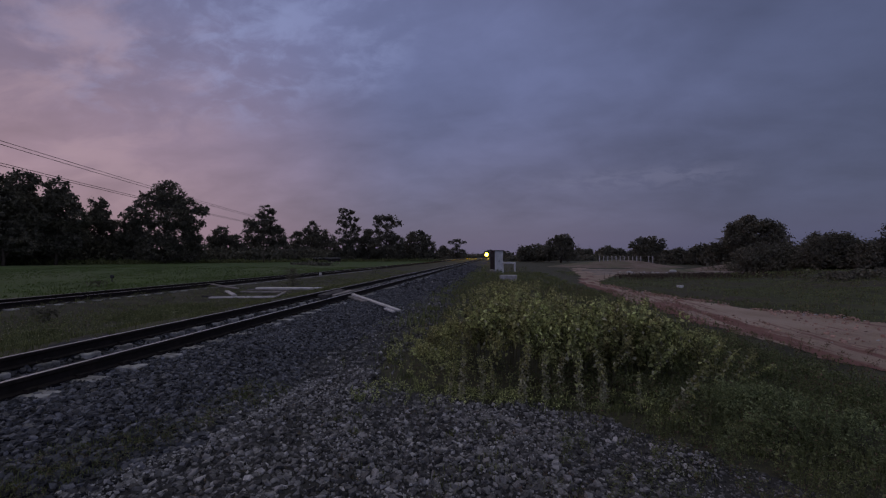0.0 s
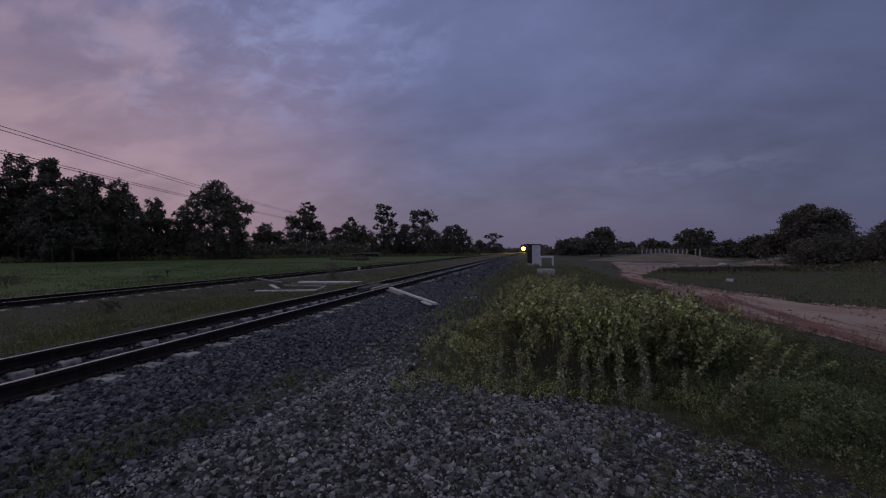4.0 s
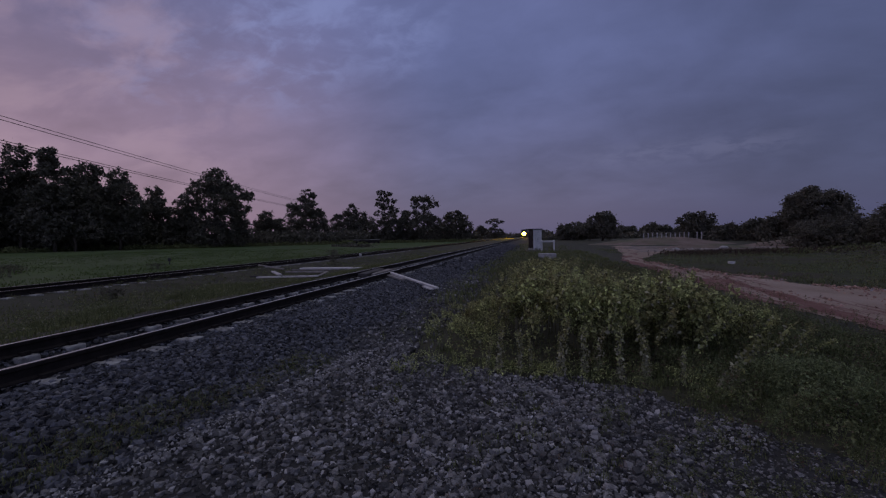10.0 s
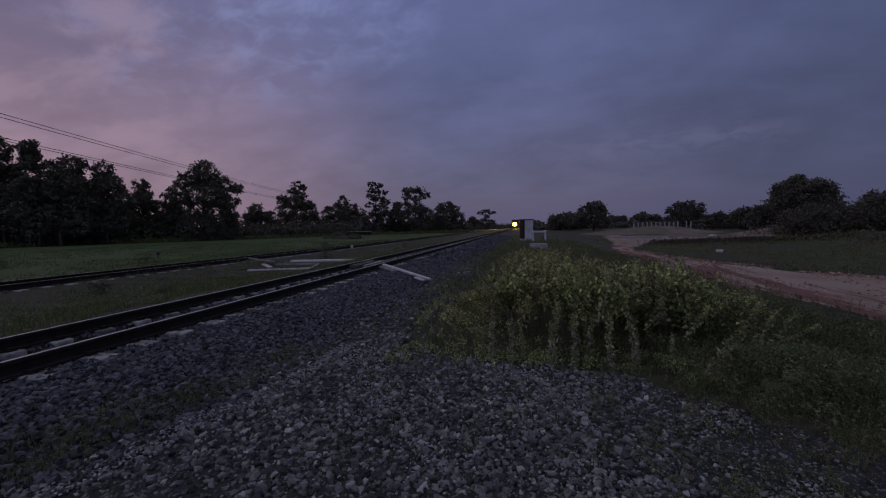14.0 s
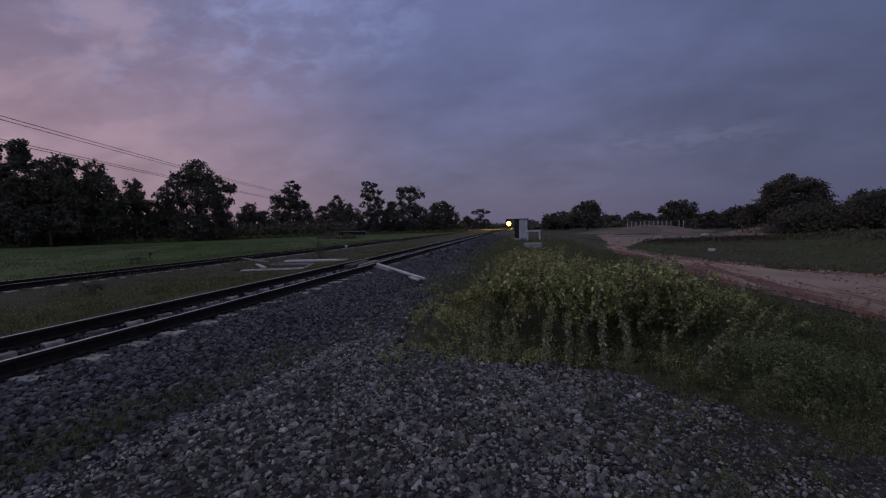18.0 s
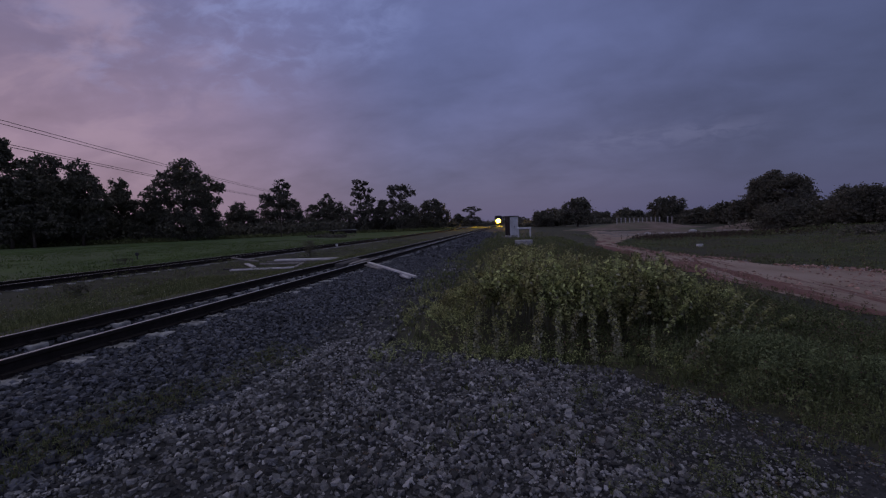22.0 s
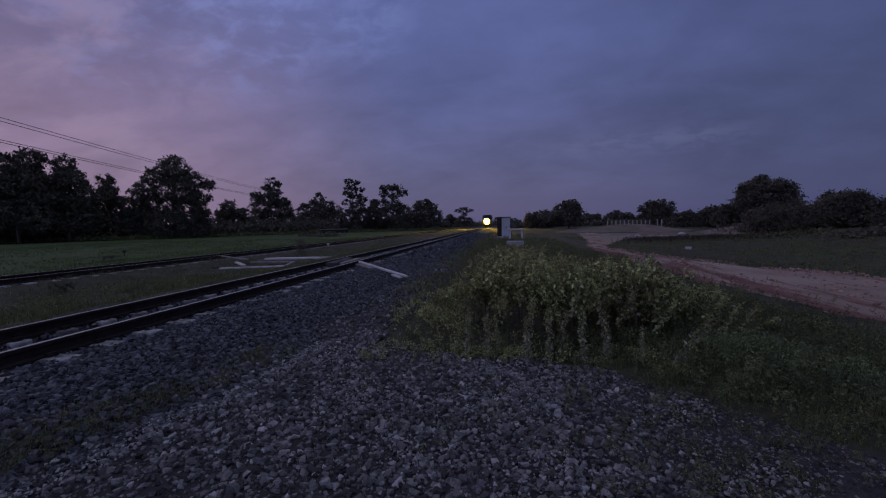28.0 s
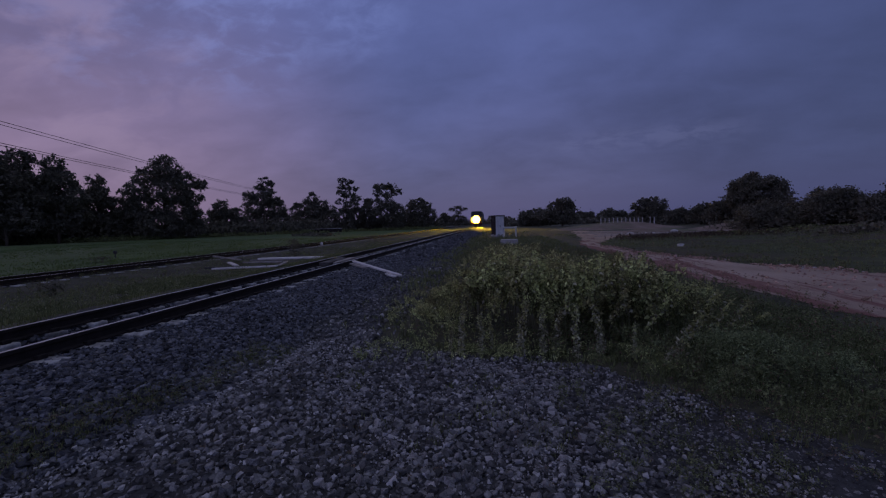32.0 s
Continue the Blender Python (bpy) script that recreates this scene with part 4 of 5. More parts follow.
p = random_points(rng, 800, -12.4, -8.8, 3.5, 17)
p = p[(lumps(p[:, 0], p[:, 1], 0.7, 3.0) > -0.5) & ((p[:, 1] < 12.2) | (p[:, 0] < -10.6))]
weed_mass("low_weeds", "dark creeping weeds beside the siding", p, rng.uniform(0.07, 0.2, len(p)), 58, 45, 1.2, [LOW_LEAF, BROWN_LEAF], 0.3)
p = random_points(rng, 1100, 0.5, 3.2, 2.0, 4.3)
p = p[(lumps(p[:, 0], p[:, 1], 2.2, 5.0) > 0.1) | (np.abs(p[:, 0] - 0.75 - 0.55 * (p[:, 1] - 2.5)) < 0.14)]
weed_mass("low_weeds", "sparse small weeds growing in the gravel", p, rng.uniform(0.05, 0.13, len(p)), 52, 45, 0.8, [LOW_LEAF, DRY_LEAF])
p = random_points(rng, 420, 1.3, 4.5, 1.5, 6.0)
p = p[p[:, 1] > 3.95 - 0.75 * (p[:, 0] - 0.9)]
weed_mass("low_weeds", "sprawling ground weeds at the corner of the gravel", p, rng.uniform(0.06, 0.18, len(p)), 38, 60, 0.8, [LOW_LEAF, DRY_LEAF])
p = random_points(rng, 520, 1.2, 3.6, 1.4, 3.7)
p = p[(lumps(p[:, 0], p[:, 1], 2.6, 3.0) > -0.2) & (p[:, 1] > 3.6 - 1.0 * (p[:, 0] - 0.9))]
weed_mass("low_weeds", "dark ground weeds creeping over the corner of the gravel", p, rng.uniform(0.04, 0.13, len(p)), 66, 60, 0.8, [LOW_LEAF, BROWN_LEAF], 0.4)
p = random_points(rng, 620, -2.4, 2.2, 1.6, 4.5)
p = p[(lumps(p[:, 0], p[:, 1], 3.3, 6.0) > 0.0) & on_pad(p[:, 0], p[:, 1], 0.2)]
weed_mass("low_weeds", "tiny brown and green weeds scattered through the gravel", p, rng.uniform(0.02, 0.06, len(p)), 70, 34, 0.75, [BROWN_LEAF, LOW_LEAF], 0.5)
p = random_points(rng, 900, -11.4, -7.2, 2.5, 34)
p = p[(lumps(p[:, 0], p[:, 1], 0.8, 6.0) > -0.15) & ~((p[:, 1] > 12) & (p[:, 1] < 17.5) & (p[:, 0] > -10.5))]
weed_mass("low_weeds", "low dark weeds between the two tracks", p, rng.uniform(0.08, 0.22, len(p)), 39, 45, 1.2, [LOW_LEAF, DRY_LEAF])
p = random_points(rng, 260, -2.7, -1.2, 5.5, 22)
weed_mass("low_weeds", "sparse low weeds at the edge of the ballast", p, rng.uniform(0.06, 0.2, len(p)), 40, 45, 1.0, [LOW_LEAF, DRY_LEAF])

p = random_points(rng, 900, -0.44, -0.06, 1.2, 4.6)
p[:, 0] += edge_x(p[:, 1]) + 0.05 * lumps(p[:, 0], p[:, 1], 1.5, 2.0)
p = p[lumps(p[:, 0], p[:, 1], 4.0, 2.0) > -0.25]
weed_mass("low_weeds", "thin creeping weeds along the foot of the ballast", p, rng.uniform(0.03, 0.10, len(p)), 50, 45, 0.6, [LOW_LEAF, BROWN_LEAF], 0.35)

p = random_points(rng, 420, -9.6, -6.9, 3.5, 14)
p = p[(lumps(p[:, 0], p[:, 1], 0.7, 1.0) > -0.2) & (p[:, 1] < 12)]
weed_mass("low_weeds", "green grass and weeds along the track bed", p, rng.uniform(0.16, 0.34, len(p)), 55, 70, 0.9, [LOW_LEAF, DRY_LEAF])

# a low rounded bush at the end of the clump
rng = np.random.default_rng(36)
p = np.array([2.35, 4.2]) + rng.normal(0, 1, (90, 2)) * np.array([0.42, 0.32])
d = np.hypot((p[:, 0] - 2.35) / 0.9, (p[:, 1] - 4.2) / 0.7)
bush = new("low_bush")
bush.location = (2.35, 4.2, 0)
leaves = weed_mass("foliage", "", p, np.clip(0.46 - 0.2 * d, 0.10, 0.46), 37, 130, 0.75, [BUSH_LEAF, LOW_LEAF])
leaves.parent, leaves.location = bush, (-2.35, -4.2, 0)
for key in ("kind", "category"):
    del leaves[key]
for q in p[::9]:
    part("stem", tube([(q[0] - 2.35, q[1] - 4.2, -0.02), (q[0] - 2.33, q[1] - 4.2, 0.2), (q[0] - 2.3, q[1] - 4.18, 0.36)], [0.012, 0.008, 0.004], 5), STALK, bush)
tagged(bush, "rounded low green bush at the end of the weeds", "bush")

rng = np.random.default_rng(41)
q = tuft_points(rng, 620, 16, 0.06, -0.55, -0.03, 0.8, 4.8, lambda x, y: lumps(x, y, 2.2, 2.0) > -0.1)
q[:, 0] += edge_x(q[:, 1])
tagged(blades("grass", q, 0.05, 42, GRASS, 0.0035), "thin grass along the foot of the ballast", "grass", kind="stuff")
q = tuft_points(rng, 260, 30, 0.05, -1.6, 2.6, 2.6, 5.2, lambda x, y: lumps(x, y, 2.7, 5.0) > 0.15)
tagged(blades("grass", q, 0.06, 43, GRASS, 0.003), "sparse grass tufts in the gravel", "grass", kind="stuff")
q = tuft_points(rng, 1500, 22, 0.10, -1.9, 4.5, 2.4, 9.5, lambda x, y: ((np.abs(y - weed_front(x) + 0.12) < 0.18 + 0.12 * lumps(x, y, 3.0)) & (x < 1.6)) | (y > 5.0 - 0.75 * x) & (x > 1.4))
tagged(blades("grass", q, 0.085, 44, LOW_LEAF, 0.005), "rough grass at the foot of the weeds", "grass", kind="stuff")
q = tuft_points(rng, 480, 26, 0.10, -0.9, 0.8, 5.5, 12.0, lambda x, y: lumps(x, y, 1.0, 2.0) > -0.25)
q[:, 0] += np.interp(q[:, 1], [5.5, 7.2, 10.8, 14], [-7.9, -8.0, -8.9, -9.9])
tagged(blades("grass", q, 0.14, 56, LOW_LEAF, 0.006), "knee-low green grass growing between the tracks", "grass", kind="stuff")
q = tuft_points(rng, 900, 26, 0.10, -7.9, -5.72, 1.5, 26, lambda x, y: lumps(x, y, 1.1, 5.0) > -0.55)
tagged(blades("grass", q, 0.075, 65, GRASS, 0.005), "short olive grass growing up to the rail", "grass", kind="stuff")
q = tuft_points(rng, 1500, 14, 0.14, -11.6, -7.0, 3, 45, lambda x, y: lumps(x, y, 0.9, 2.0) > -0.2)
tagged(blades("grass", q, 0.06, 45, GRASS, 0.006), "dry grass between the two tracks", "grass", kind="stuff")
q = tuft_points(rng, 1100, 12, 0.2, -22, -14.4, 6, 60)
tagged(blades("grass", q, 0.12, 46, FIELD_BLADE, 0.012), "grass at the edge of the rice field", "grass", kind="stuff")
q = tuft_points(rng, 7000, 9, 0.22, 6, 30, 9, 48, lambda x, y: ~inside(ROAD, x, y) & ~inside(lot, x, y) & (lumps(x, y, 0.55, 4.0) + 0.5 * lumps(x, y, 1.7, 1.0) > -0.15))
tagged(blades("grass", q, 0.07, 47, LOW_LEAF, 0.010), "rough grass beyond the dirt road", "grass", kind="stuff")
q = tuft_points(rng, 1000, 12, 0.16, -2.4, 4.3, 9, 40, lambda x, y: ~inside(ROAD, x, y))
tagged(blades("grass", q, 0.16, 48, GRASS, 0.012), "long grass among the weeds", "grass", kind="stuff")
q = tuft_points(rng, 4200, 8, 0.3, -58, -17, 7, 60, lambda x, y: lumps(x, y, 0.35, 3.0) > -0.4)
tagged(blades("field_grass", q, 0.11, 69, FIELD_BLADE, 0.02), "uneven green grass in the near part of the field", "grass", kind="stuff")
q = tuft_points(rng, 2600, 8, 0.6, -120, -18, 8, 120)
tagged(blades("field_grass", q, 0.07, 49, FIELD_BLADE, 0.03), "short green crop blades in the field", "grass", kind="stuff")


# ---- trees ----
def tree(x, y, height, lobes, seed, label, leaf=0.36, dense=0.85, trunk=0.22, z=None):
    """lobes: sideways, depth, centre height and radii of each leafy mass, in metres, seen from the railway."""
    rng = np.random.default_rng(seed)
    z0 = float(terrain(x, y)) if z is None else z
    t = new("tree")
    face = math.degrees(math.atan2(x, y))
    t.matrix_basis = pose(x, y, z0, 0, 0, -face)
    lowest = min(l[2] - l[4] for l in lobes)
    pts = [(0, 0, -0.3), (0.1, 0, lowest * 0.6 + 0.3), (rng.normal(0, 0.3), 0, height * 0.45), (rng.normal(0, 0.4), 0, height * 0.8)]
    part("trunk", tube(pts, [trunk * 1.3, trunk, trunk * 0.7, trunk * 0.2], 8), BARK, t, smooth=True)
    cen = []
    for lx, ly, lz, rx, rz in lobes:
        rx, rz = rx * 0.88, rz * 1.25
        p0 = Vector((0, 0, max(0.8, lz - rz * 1.2)))
        end = Vector((lx, ly, lz + rz * 0.3))
        part("limb", tube([p0, p0.lerp(end, 0.5) + Vector((0, 0, rz * 0.15)), end], [trunk * 0.5, trunk * 0.3, trunk * 0.1], 6), BARK, t, smooth=True)
        n = int(95 * dense * (rx * rx + 2 * rx * rz) / (leaf * 2.2) ** 2)
        sub = max(8, int(n / 24))
        d = rng.normal(0, 1, (sub, 3))
        d /= np.linalg.norm(d, axis=1)[:, None]
        c = d * rng.uniform(0.35, 1.0, (sub, 1)) ** 0.6 * np.array([rx, rx, rz]) + np.array([lx, ly, lz])
        cl = np.repeat(c, max(1, n // sub), 0)
        cen.append(cl + rng.normal(0, 1, cl.shape) * (1 + 0.35 * (rng.uniform(0, 1, (len(cl), 1)) < 0.1)) * np.array([0.33, 0.33, 0.25]) * (0.35 + 0.3 * min(rx, rz)))
    cen = np.concatenate(cen)
    cen = cen[cen[:, 2] > 0.2]
    # sky gaps through the crown
    hole = np.array([noise.noise(Vector(q) * 0.62 + Vector((seed * 3.7, 0, 0))) for q in cen])
    cen = cen[(hole < 0.2) | (rng.uniform(0, 1, len(cen)) < 0.08)]
    R = rotations(rng, len(cen), 0.9)
    L = np.array([[-0.5, -0.3, 0], [0.1, -0.5, 0.08], [0.55, 0.05, 0], [0.0, 0.45, -0.08]])
    s = leaf * rng.uniform(0.6, 1.3, len(cen))
    v = (np.einsum("nij,kj->nki", R, L) * s[:, None, None] + cen[:, None, :]).reshape(-1, 3)
    f = np.arange(len(v)).reshape(-1, 4)
    part("crown", mesh_of("crown", v, f, [CROWN]), None, t)
    return tagged(t, label, "tree", "trees along the railway land")


def lobed(seed, height, half, base, n=9, top=0.5):
    """A full uneven crown of the given height and half width that reaches down to the thicket."""
    r = random.Random(seed)
    out = [(r.uniform(-0.25, 0.25) * half, 0, height - 0.28 * half, half * 0.45, min(half * 0.3, height * 0.2))]
    out.append((out[0][0] * 0.8, 0, height - 0.75 * half, half * 0.5, half * 0.34))
    for i in range(n):
        u = -1 + 2 * (i + r.random()) / n
        zc = base + (height - base) * r.uniform(0.45, 0.84 - 0.28 * abs(u))
        out.append((u * half * 0.72, r.uniform(-0.5, 0.5) * half, zc, half * r.uniform(0.28, 0.42), half * r.uniform(0.2, 0.3)))
    for i in range(n):
        u = -1 + 2 * (i + r.random()) / n
        out.append((u * half * 0.8, r.uniform(-0.4, 0.6) * half, base + (height - base) * r.uniform(0.1, 0.45), half * r.uniform(0.34, 0.5), half * r.uniform(0.25, 0.4)))
    return out


DARK_TREE = "broad dark tree in full leaf against the dusk"
for i, (x, y, h, half, base, tall) in enumerate([
    (-97.5, 47.0, 16.5, 6.5, 2.0, 9), (-88.3, 56.8, 18.4, 5.2, 2.0, 10), (-83.5, 63.6, 16.3, 5.6, 1.5, 11), (-76.2, 64.7, 14.8, 4.6, 1.5, 9),
    (-79.6, 75.9, 13.0, 4.4, 1.2, 9), (-93.0, 52.5, 14.0, 5.5, 0.8, 10), (-86.5, 60.0, 13.0, 5.2, 0.8, 10), (-80.5, 65.5, 12.0, 4.8, 0.6, 10), (-83.0, 72.5, 9.0, 4.2, 0.5, 9), (-74.5, 78.5, 8.5, 4.2, 0.5, 9), (-104.0, 40.0, 15.0, 6.5, 1.0, 10), (-80.6, 56.8, 17.5, 4.0, 2.0, 9), (-78.4, 58.4, 14.4, 4.4, 1.0, 10)]):
    tree(x, y, h, lobed(60 + i, h, half, base, tall), 60 + i, DARK_TREE)
# the big spreading tree with a bough reaching out to one side
tree(-68.3, 79.8, 17.0, [(0.5, 0, 14.6, 3.6, 2.0), (-2.5, 1, 12.6, 3.0, 1.7), (3.6, 0, 12.4, 2.6, 1.6), (6.6, 0, 11.3, 2.0, 0.9), (-4.6, 0, 9.4, 3.0, 1.8), (1.5, -1, 9.8, 4.2, 2.4), (5.0, 0, 8.6, 2.4, 2.0),
     (-3.5, 1, 6.0, 3.6, 2.6), (2.2, 0, 5.6, 4.4, 2.6), (5.2, 0, 4.4, 2.2, 2.2), (-1.0, 0, 3.0, 5.0, 2.4), (4.4, 0, 2.2, 3.0, 1.8)], 71, "large spreading tree with one bough reaching sideways", trunk=0.35)
tree(-67.9, 99.0, 8.6, lobed(72, 8.6, 4.6, 0.8, 8), 72, "low rounded dark tree at the field edge")
tree(-62.8, 108.1, 15.5, [(0.2, 0, 14.6, 1.5, 0.7), (1.9, 0, 13.6, 1.6, 0.7), (-0.8, 0, 12.6, 1.8, 0.9), (1.2, 0, 11.6, 2.2, 1.0), (-3.6, 0, 10.4, 2.0, 1.0), (0, 0, 9.6, 3.6, 1.4), (3.0, 0, 8.6, 2.2, 1.2),
     (-2.5, 0, 7.0, 3.6, 1.8), (2.5, 0, 6.2, 3.8, 2.0), (-3.5, 0, 3.6, 4.0, 2.4), (3.5, 0, 3.4, 3.8, 2.2)], 73, "ragged tree with a thin leaning top")
tree(-55.4, 123.1, 12.0, [(0, 0, 10.9, 1.6, 1.0), (-0.6, 0, 9.3, 2.4, 1.3), (2.6, 0, 8.0, 2.4, 1.3), (-4.2, 0, 7.2, 2.8, 1.5), (4.6, 0, 6.4, 2.6, 1.5), (0, 0, 6.2, 4.0, 2.0), (-4.5, 0, 3.6, 4.0, 2.2), (4.0, 0, 3.4, 4.4, 2.2), (0, 0, 2.4, 5, 2)], 74, "dark tree with a pointed crown over thicket")
tree(-44.5, 122.1, 16.0, [(-1.0, 0, 15.2, 1.7, 0.6), (1.2, 0, 14.6, 1.7, 0.6), (-0.6, 0, 13.4, 2.2, 0.7), (1.8, 0, 12.6, 2.0, 0.7), (-1.6, 0, 11.6, 1.8, 0.7), (0.6, 0, 10.8, 2.6, 0.8), (2.6, 0, 9.6, 2.0, 0.9), (-1.8, 0, 9.0, 1.9, 0.8),
     (1.0, 0, 7.2, 3.4, 1.6), (-1.0, 0, 5.0, 3.6, 1.8), (2.4, 0, 4.4, 3.2, 2.0), (0, 0, 2.0, 3.6, 1.6)], 75, "tall airy tree with layered thin foliage", dense=0.62, leaf=0.36)
tree(-38.6, 125.0, 9.6, lobed(76, 9.6, 3.8, 1.0, 8), 76, DARK_TREE)
tree(-32.8, 123.7, 14.0, [(-1.6, 0, 12.8, 2.2, 0.9), (1.4, 0, 13.0, 2.2, 0.8), (3.2, 0, 11.4, 1.7, 0.8), (-2.6, 0, 11.2, 1.6, 0.8), (0.6, 0, 10.4, 1.8, 0.9), (-3.2, 0, 8.2, 2.2, 1.2), (1.0, 0, 7.4, 3.0, 1.6), (3.2, 0, 5.6, 2.8, 1.8), (-2.0, 0, 4.6, 3.6, 2.2), (2.0, 0, 2.6, 4.0, 2.0)],
     77, "flat-topped tree with an open crown")
tree(-24.8, 132.7, 9.8, [(0.6, 0, 8.8, 1.6, 0.7), (-1.2, 0, 7.8, 2.6, 1.2), (2.2, 0, 7.0, 2.4, 1.3), (0, 0, 5.6, 4.2, 1.8), (3.6, 0, 4.2, 2.4, 1.8), (-3.2, 0, 4.0, 2.6, 1.8), (0, 0, 2.2, 4.8, 1.8)], 78, "rounded dark tree beside the siding")
tree(-30.3, 244.6, 7.4, lobed(79, 7.4, 5.2, 0.6, 6), 79, "small distant tree by the tracks")
tree(-21.9, 236.5, 11.2, [(0, 0, 10.2, 2.8, 0.8), (-3.1, 0, 9.2, 2.4, 0.8), (3.1, 0, 9.0, 2.6, 0.8), (0.3, 0, 7.4, 2.5, 1.0), (-1.2, 0, 3.8, 4.2, 2.0), (2.4, 0, 3.2, 3.8, 1.9)], 80, "thin distant tree with a wide feathery top", dense=0.7)
tree(10.0, 108, 4.6, lobed(81, 4.6, 4.4, 0.4, 9), 81, "low dark tree beyond the track")
tree(14.6, 98.9, 6.4, [(0.4, 0, 5.3, 2.4, 1.0), (-1.6, 0, 4.6, 1.8, 1.0), (2.0, 0, 4.2, 1.7, 1.1), (0, 0, 3.2, 3.2, 1.4), (-3.4, 0, 2.6, 2.4, 1.2), (1.0, 0, 1.8, 3.2, 1.2)], 82, "compact rounded tree in the middle distance", leaf=0.34)
for i, (x, y, h, half) in enumerate([(30.5, 158.0, 4.0, 5.0), (40.0, 155.0, 4.6, 5.5), (50.0, 150.0, 4.2, 6.0)]):
    tree(x, y, h, lobed(83 + i, h, half, 0.3, 7), 83 + i, "far low tree on the horizon")
tree(30.4, 90.0, 5.6, [(-1.4, 0, 4.6, 1.3, 0.7), (0.4, 0, 4.8, 1.4, 0.6), (2.0, 0, 4.2, 1.3, 0.7), (-2.4, 0, 3.6, 1.3, 0.7), (0.4, 0, 3.4, 2.4, 0.9), (2.6, 0, 2.9, 1.3, 0.8), (0, 0, 2.2, 2.8, 1.0)], 86, "small bushy tree behind the fence posts", leaf=0.3)
for i, (x, y, h, half) in enumerate([(34.5, 84.0, 3.0, 3.2), (38.5, 78.0, 3.4, 3.0), (33.0, 72.0, 3.4, 2.4)]):
    tree(x, y, h, lobed(87 + i, h, half, 0.3, 7), 87 + i, "low dark bushes beyond the earth heaps", leaf=0.32)
tree(33.0, 59.4, 6.8, [(-0.5, 0, 5.9, 1.2, 0.7), (-0.8, 0, 5.3, 1.7, 0.7), (1.2, 0, 5.3, 1.5, 0.7), (-1.9, 0, 4.8, 1.3, 0.9), (2.3, 0, 4.8, 1.2, 0.9), (0, 0, 4.6, 2.8, 1.2), (-1.8, 0, 3.4, 2.0, 1.2), (2.2, 0, 3.2, 2.0, 1.3), (0, 0, 2.2, 3.2, 1.3)], 91, "big round-headed tree beyond the dirt road", leaf=0.2, trunk=0.25)
tree(30.6, 62.8, 3.9, lobed(92, 3.9, 1.9, 0.3, 6), 92, DARK_TREE, leaf=0.22)
for i, (x, y, h, half) in enumerate([(25.4, 44.0, 2.7, 2.2), (28.5, 39.5, 3.1, 2.6), (31.4, 37.2, 3.5, 2.0), (34.0, 36.5, 3.7, 2.4), (36.0, 32.0, 4.0, 3.0), (29.5, 43.0, 3.1, 2.2), (39.0, 29.0, 4.2, 3.0)]):
    tree(x, y, h, lobed(95 + i, h, half, 0.2, 8), 95 + i, "dense dark thicket tree on the far verge", leaf=0.14, trunk=0.12)


def thicket(name, label, x0, y0, x1, y1, n, height, seed, leaf=0.5, deep=4.0, mat=None):
    """A belt of undergrowth, many small clumps of uneven height."""
    rng = np.random.default_rng(seed)
    t = rng.uniform(0, 1, n)
    c = np.stack([x0 + (x1 - x0) * t, y0 + (y1 - y0) * t], -1) + rng.normal(0, deep * 0.4, (n, 2))
    h = height * (0.6 + 0.5 * lumps(t * 60, t * 10, 1.0, seed)) * rng.uniform(0.5, 1.1, n)
    per = 24
    q = np.repeat(np.concatenate([c, (terrain(c[:, 0], c[:, 1]))[:, None]], 1), per, 0)
    hh = np.repeat(h, per)
    off = rng.normal(0, 1, q.shape) * np.stack([0.45 * hh, 0.45 * hh, 0 * hh], -1)
    off[:, 2] = hh * rng.uniform(0, 1, len(hh)) ** 0.8
    q = q + off
    R = rotations(rng, len(q), 0.9)
    L = np.array([[-0.5, -0.3, 0], [0.1, -0.5, 0.08], [0.55, 0.05, 0], [0.0, 0.45, -0.08]])
    v = (np.einsum("nij,kj->nki", R, L) * (leaf * rng.uniform(0.5, 1.3, len(q)))[:, None, None] + q[:, None, :]).reshape(-1, 3)
    ob = new(name, mesh_of(name, v, np.arange(len(v)).reshape(-1, 4), [mat or CROWN]))
    return tagged(ob, label, "undergrowth", kind="stuff")


thicket("undergrowth", "dark undergrowth below the trees at the field edge", -112, 34, -75, 84, 1000, 5.4, 101, 0.6)
thicket("undergrowth", "dark undergrowth below the trees at the field edge", -78, 78, -50, 118, 900, 4.6, 102, 0.6)
thicket("undergrowth", "dark undergrowth below the distant trees", -60, 122, -20, 138, 800, 4.4, 103, 0.6)
thicket("undergrowth", "low far scrub where the tracks vanish", -34, 238, -8, 330, 300, 3.8, 104, 0.8, 8)
thicket("undergrowth", "low far scrub beyond the track", 0, 130, 60, 160, 300, 2.6, 105, 0.6, 5)
thicket("undergrowth", "dark scrub beyond the earth heaps", 24, 95, 62, 60, 320, 2.2, 106, 0.45)
thicket("undergrowth", "dark thicket along the far verge of the road", 24, 47, 42, 26, 420, 1.7, 107, 0.2, 3)
thicket("undergrowth", "low scrub on the bank beyond the road", 21, 29, 28, 18, 380, 0.7, 108, 0.13, 4, CROWN)
thicket("tall_grass", "pale tall grass along the far edge of the field", -100, 36, -70, 78, 500, 1.3, 110, 0.3, 3, GRASS)
thicket("tall_grass", "pale tall grass along the far edge of the field", -72, 74, -46, 116, 420, 1.1, 111, 0.3, 3, GRASS)
thicket("tall_grass", "pale tall grass below the distant trees", -48, 112, -18, 128, 420, 1.0, 112, 0.3, 3, GRASS)
thicket("undergrowth", "patchy scrub on the verge beyond the road", 17, 33, 25, 38, 80, 0.5, 114, 0.12, 2.5, LOW_LEAF)
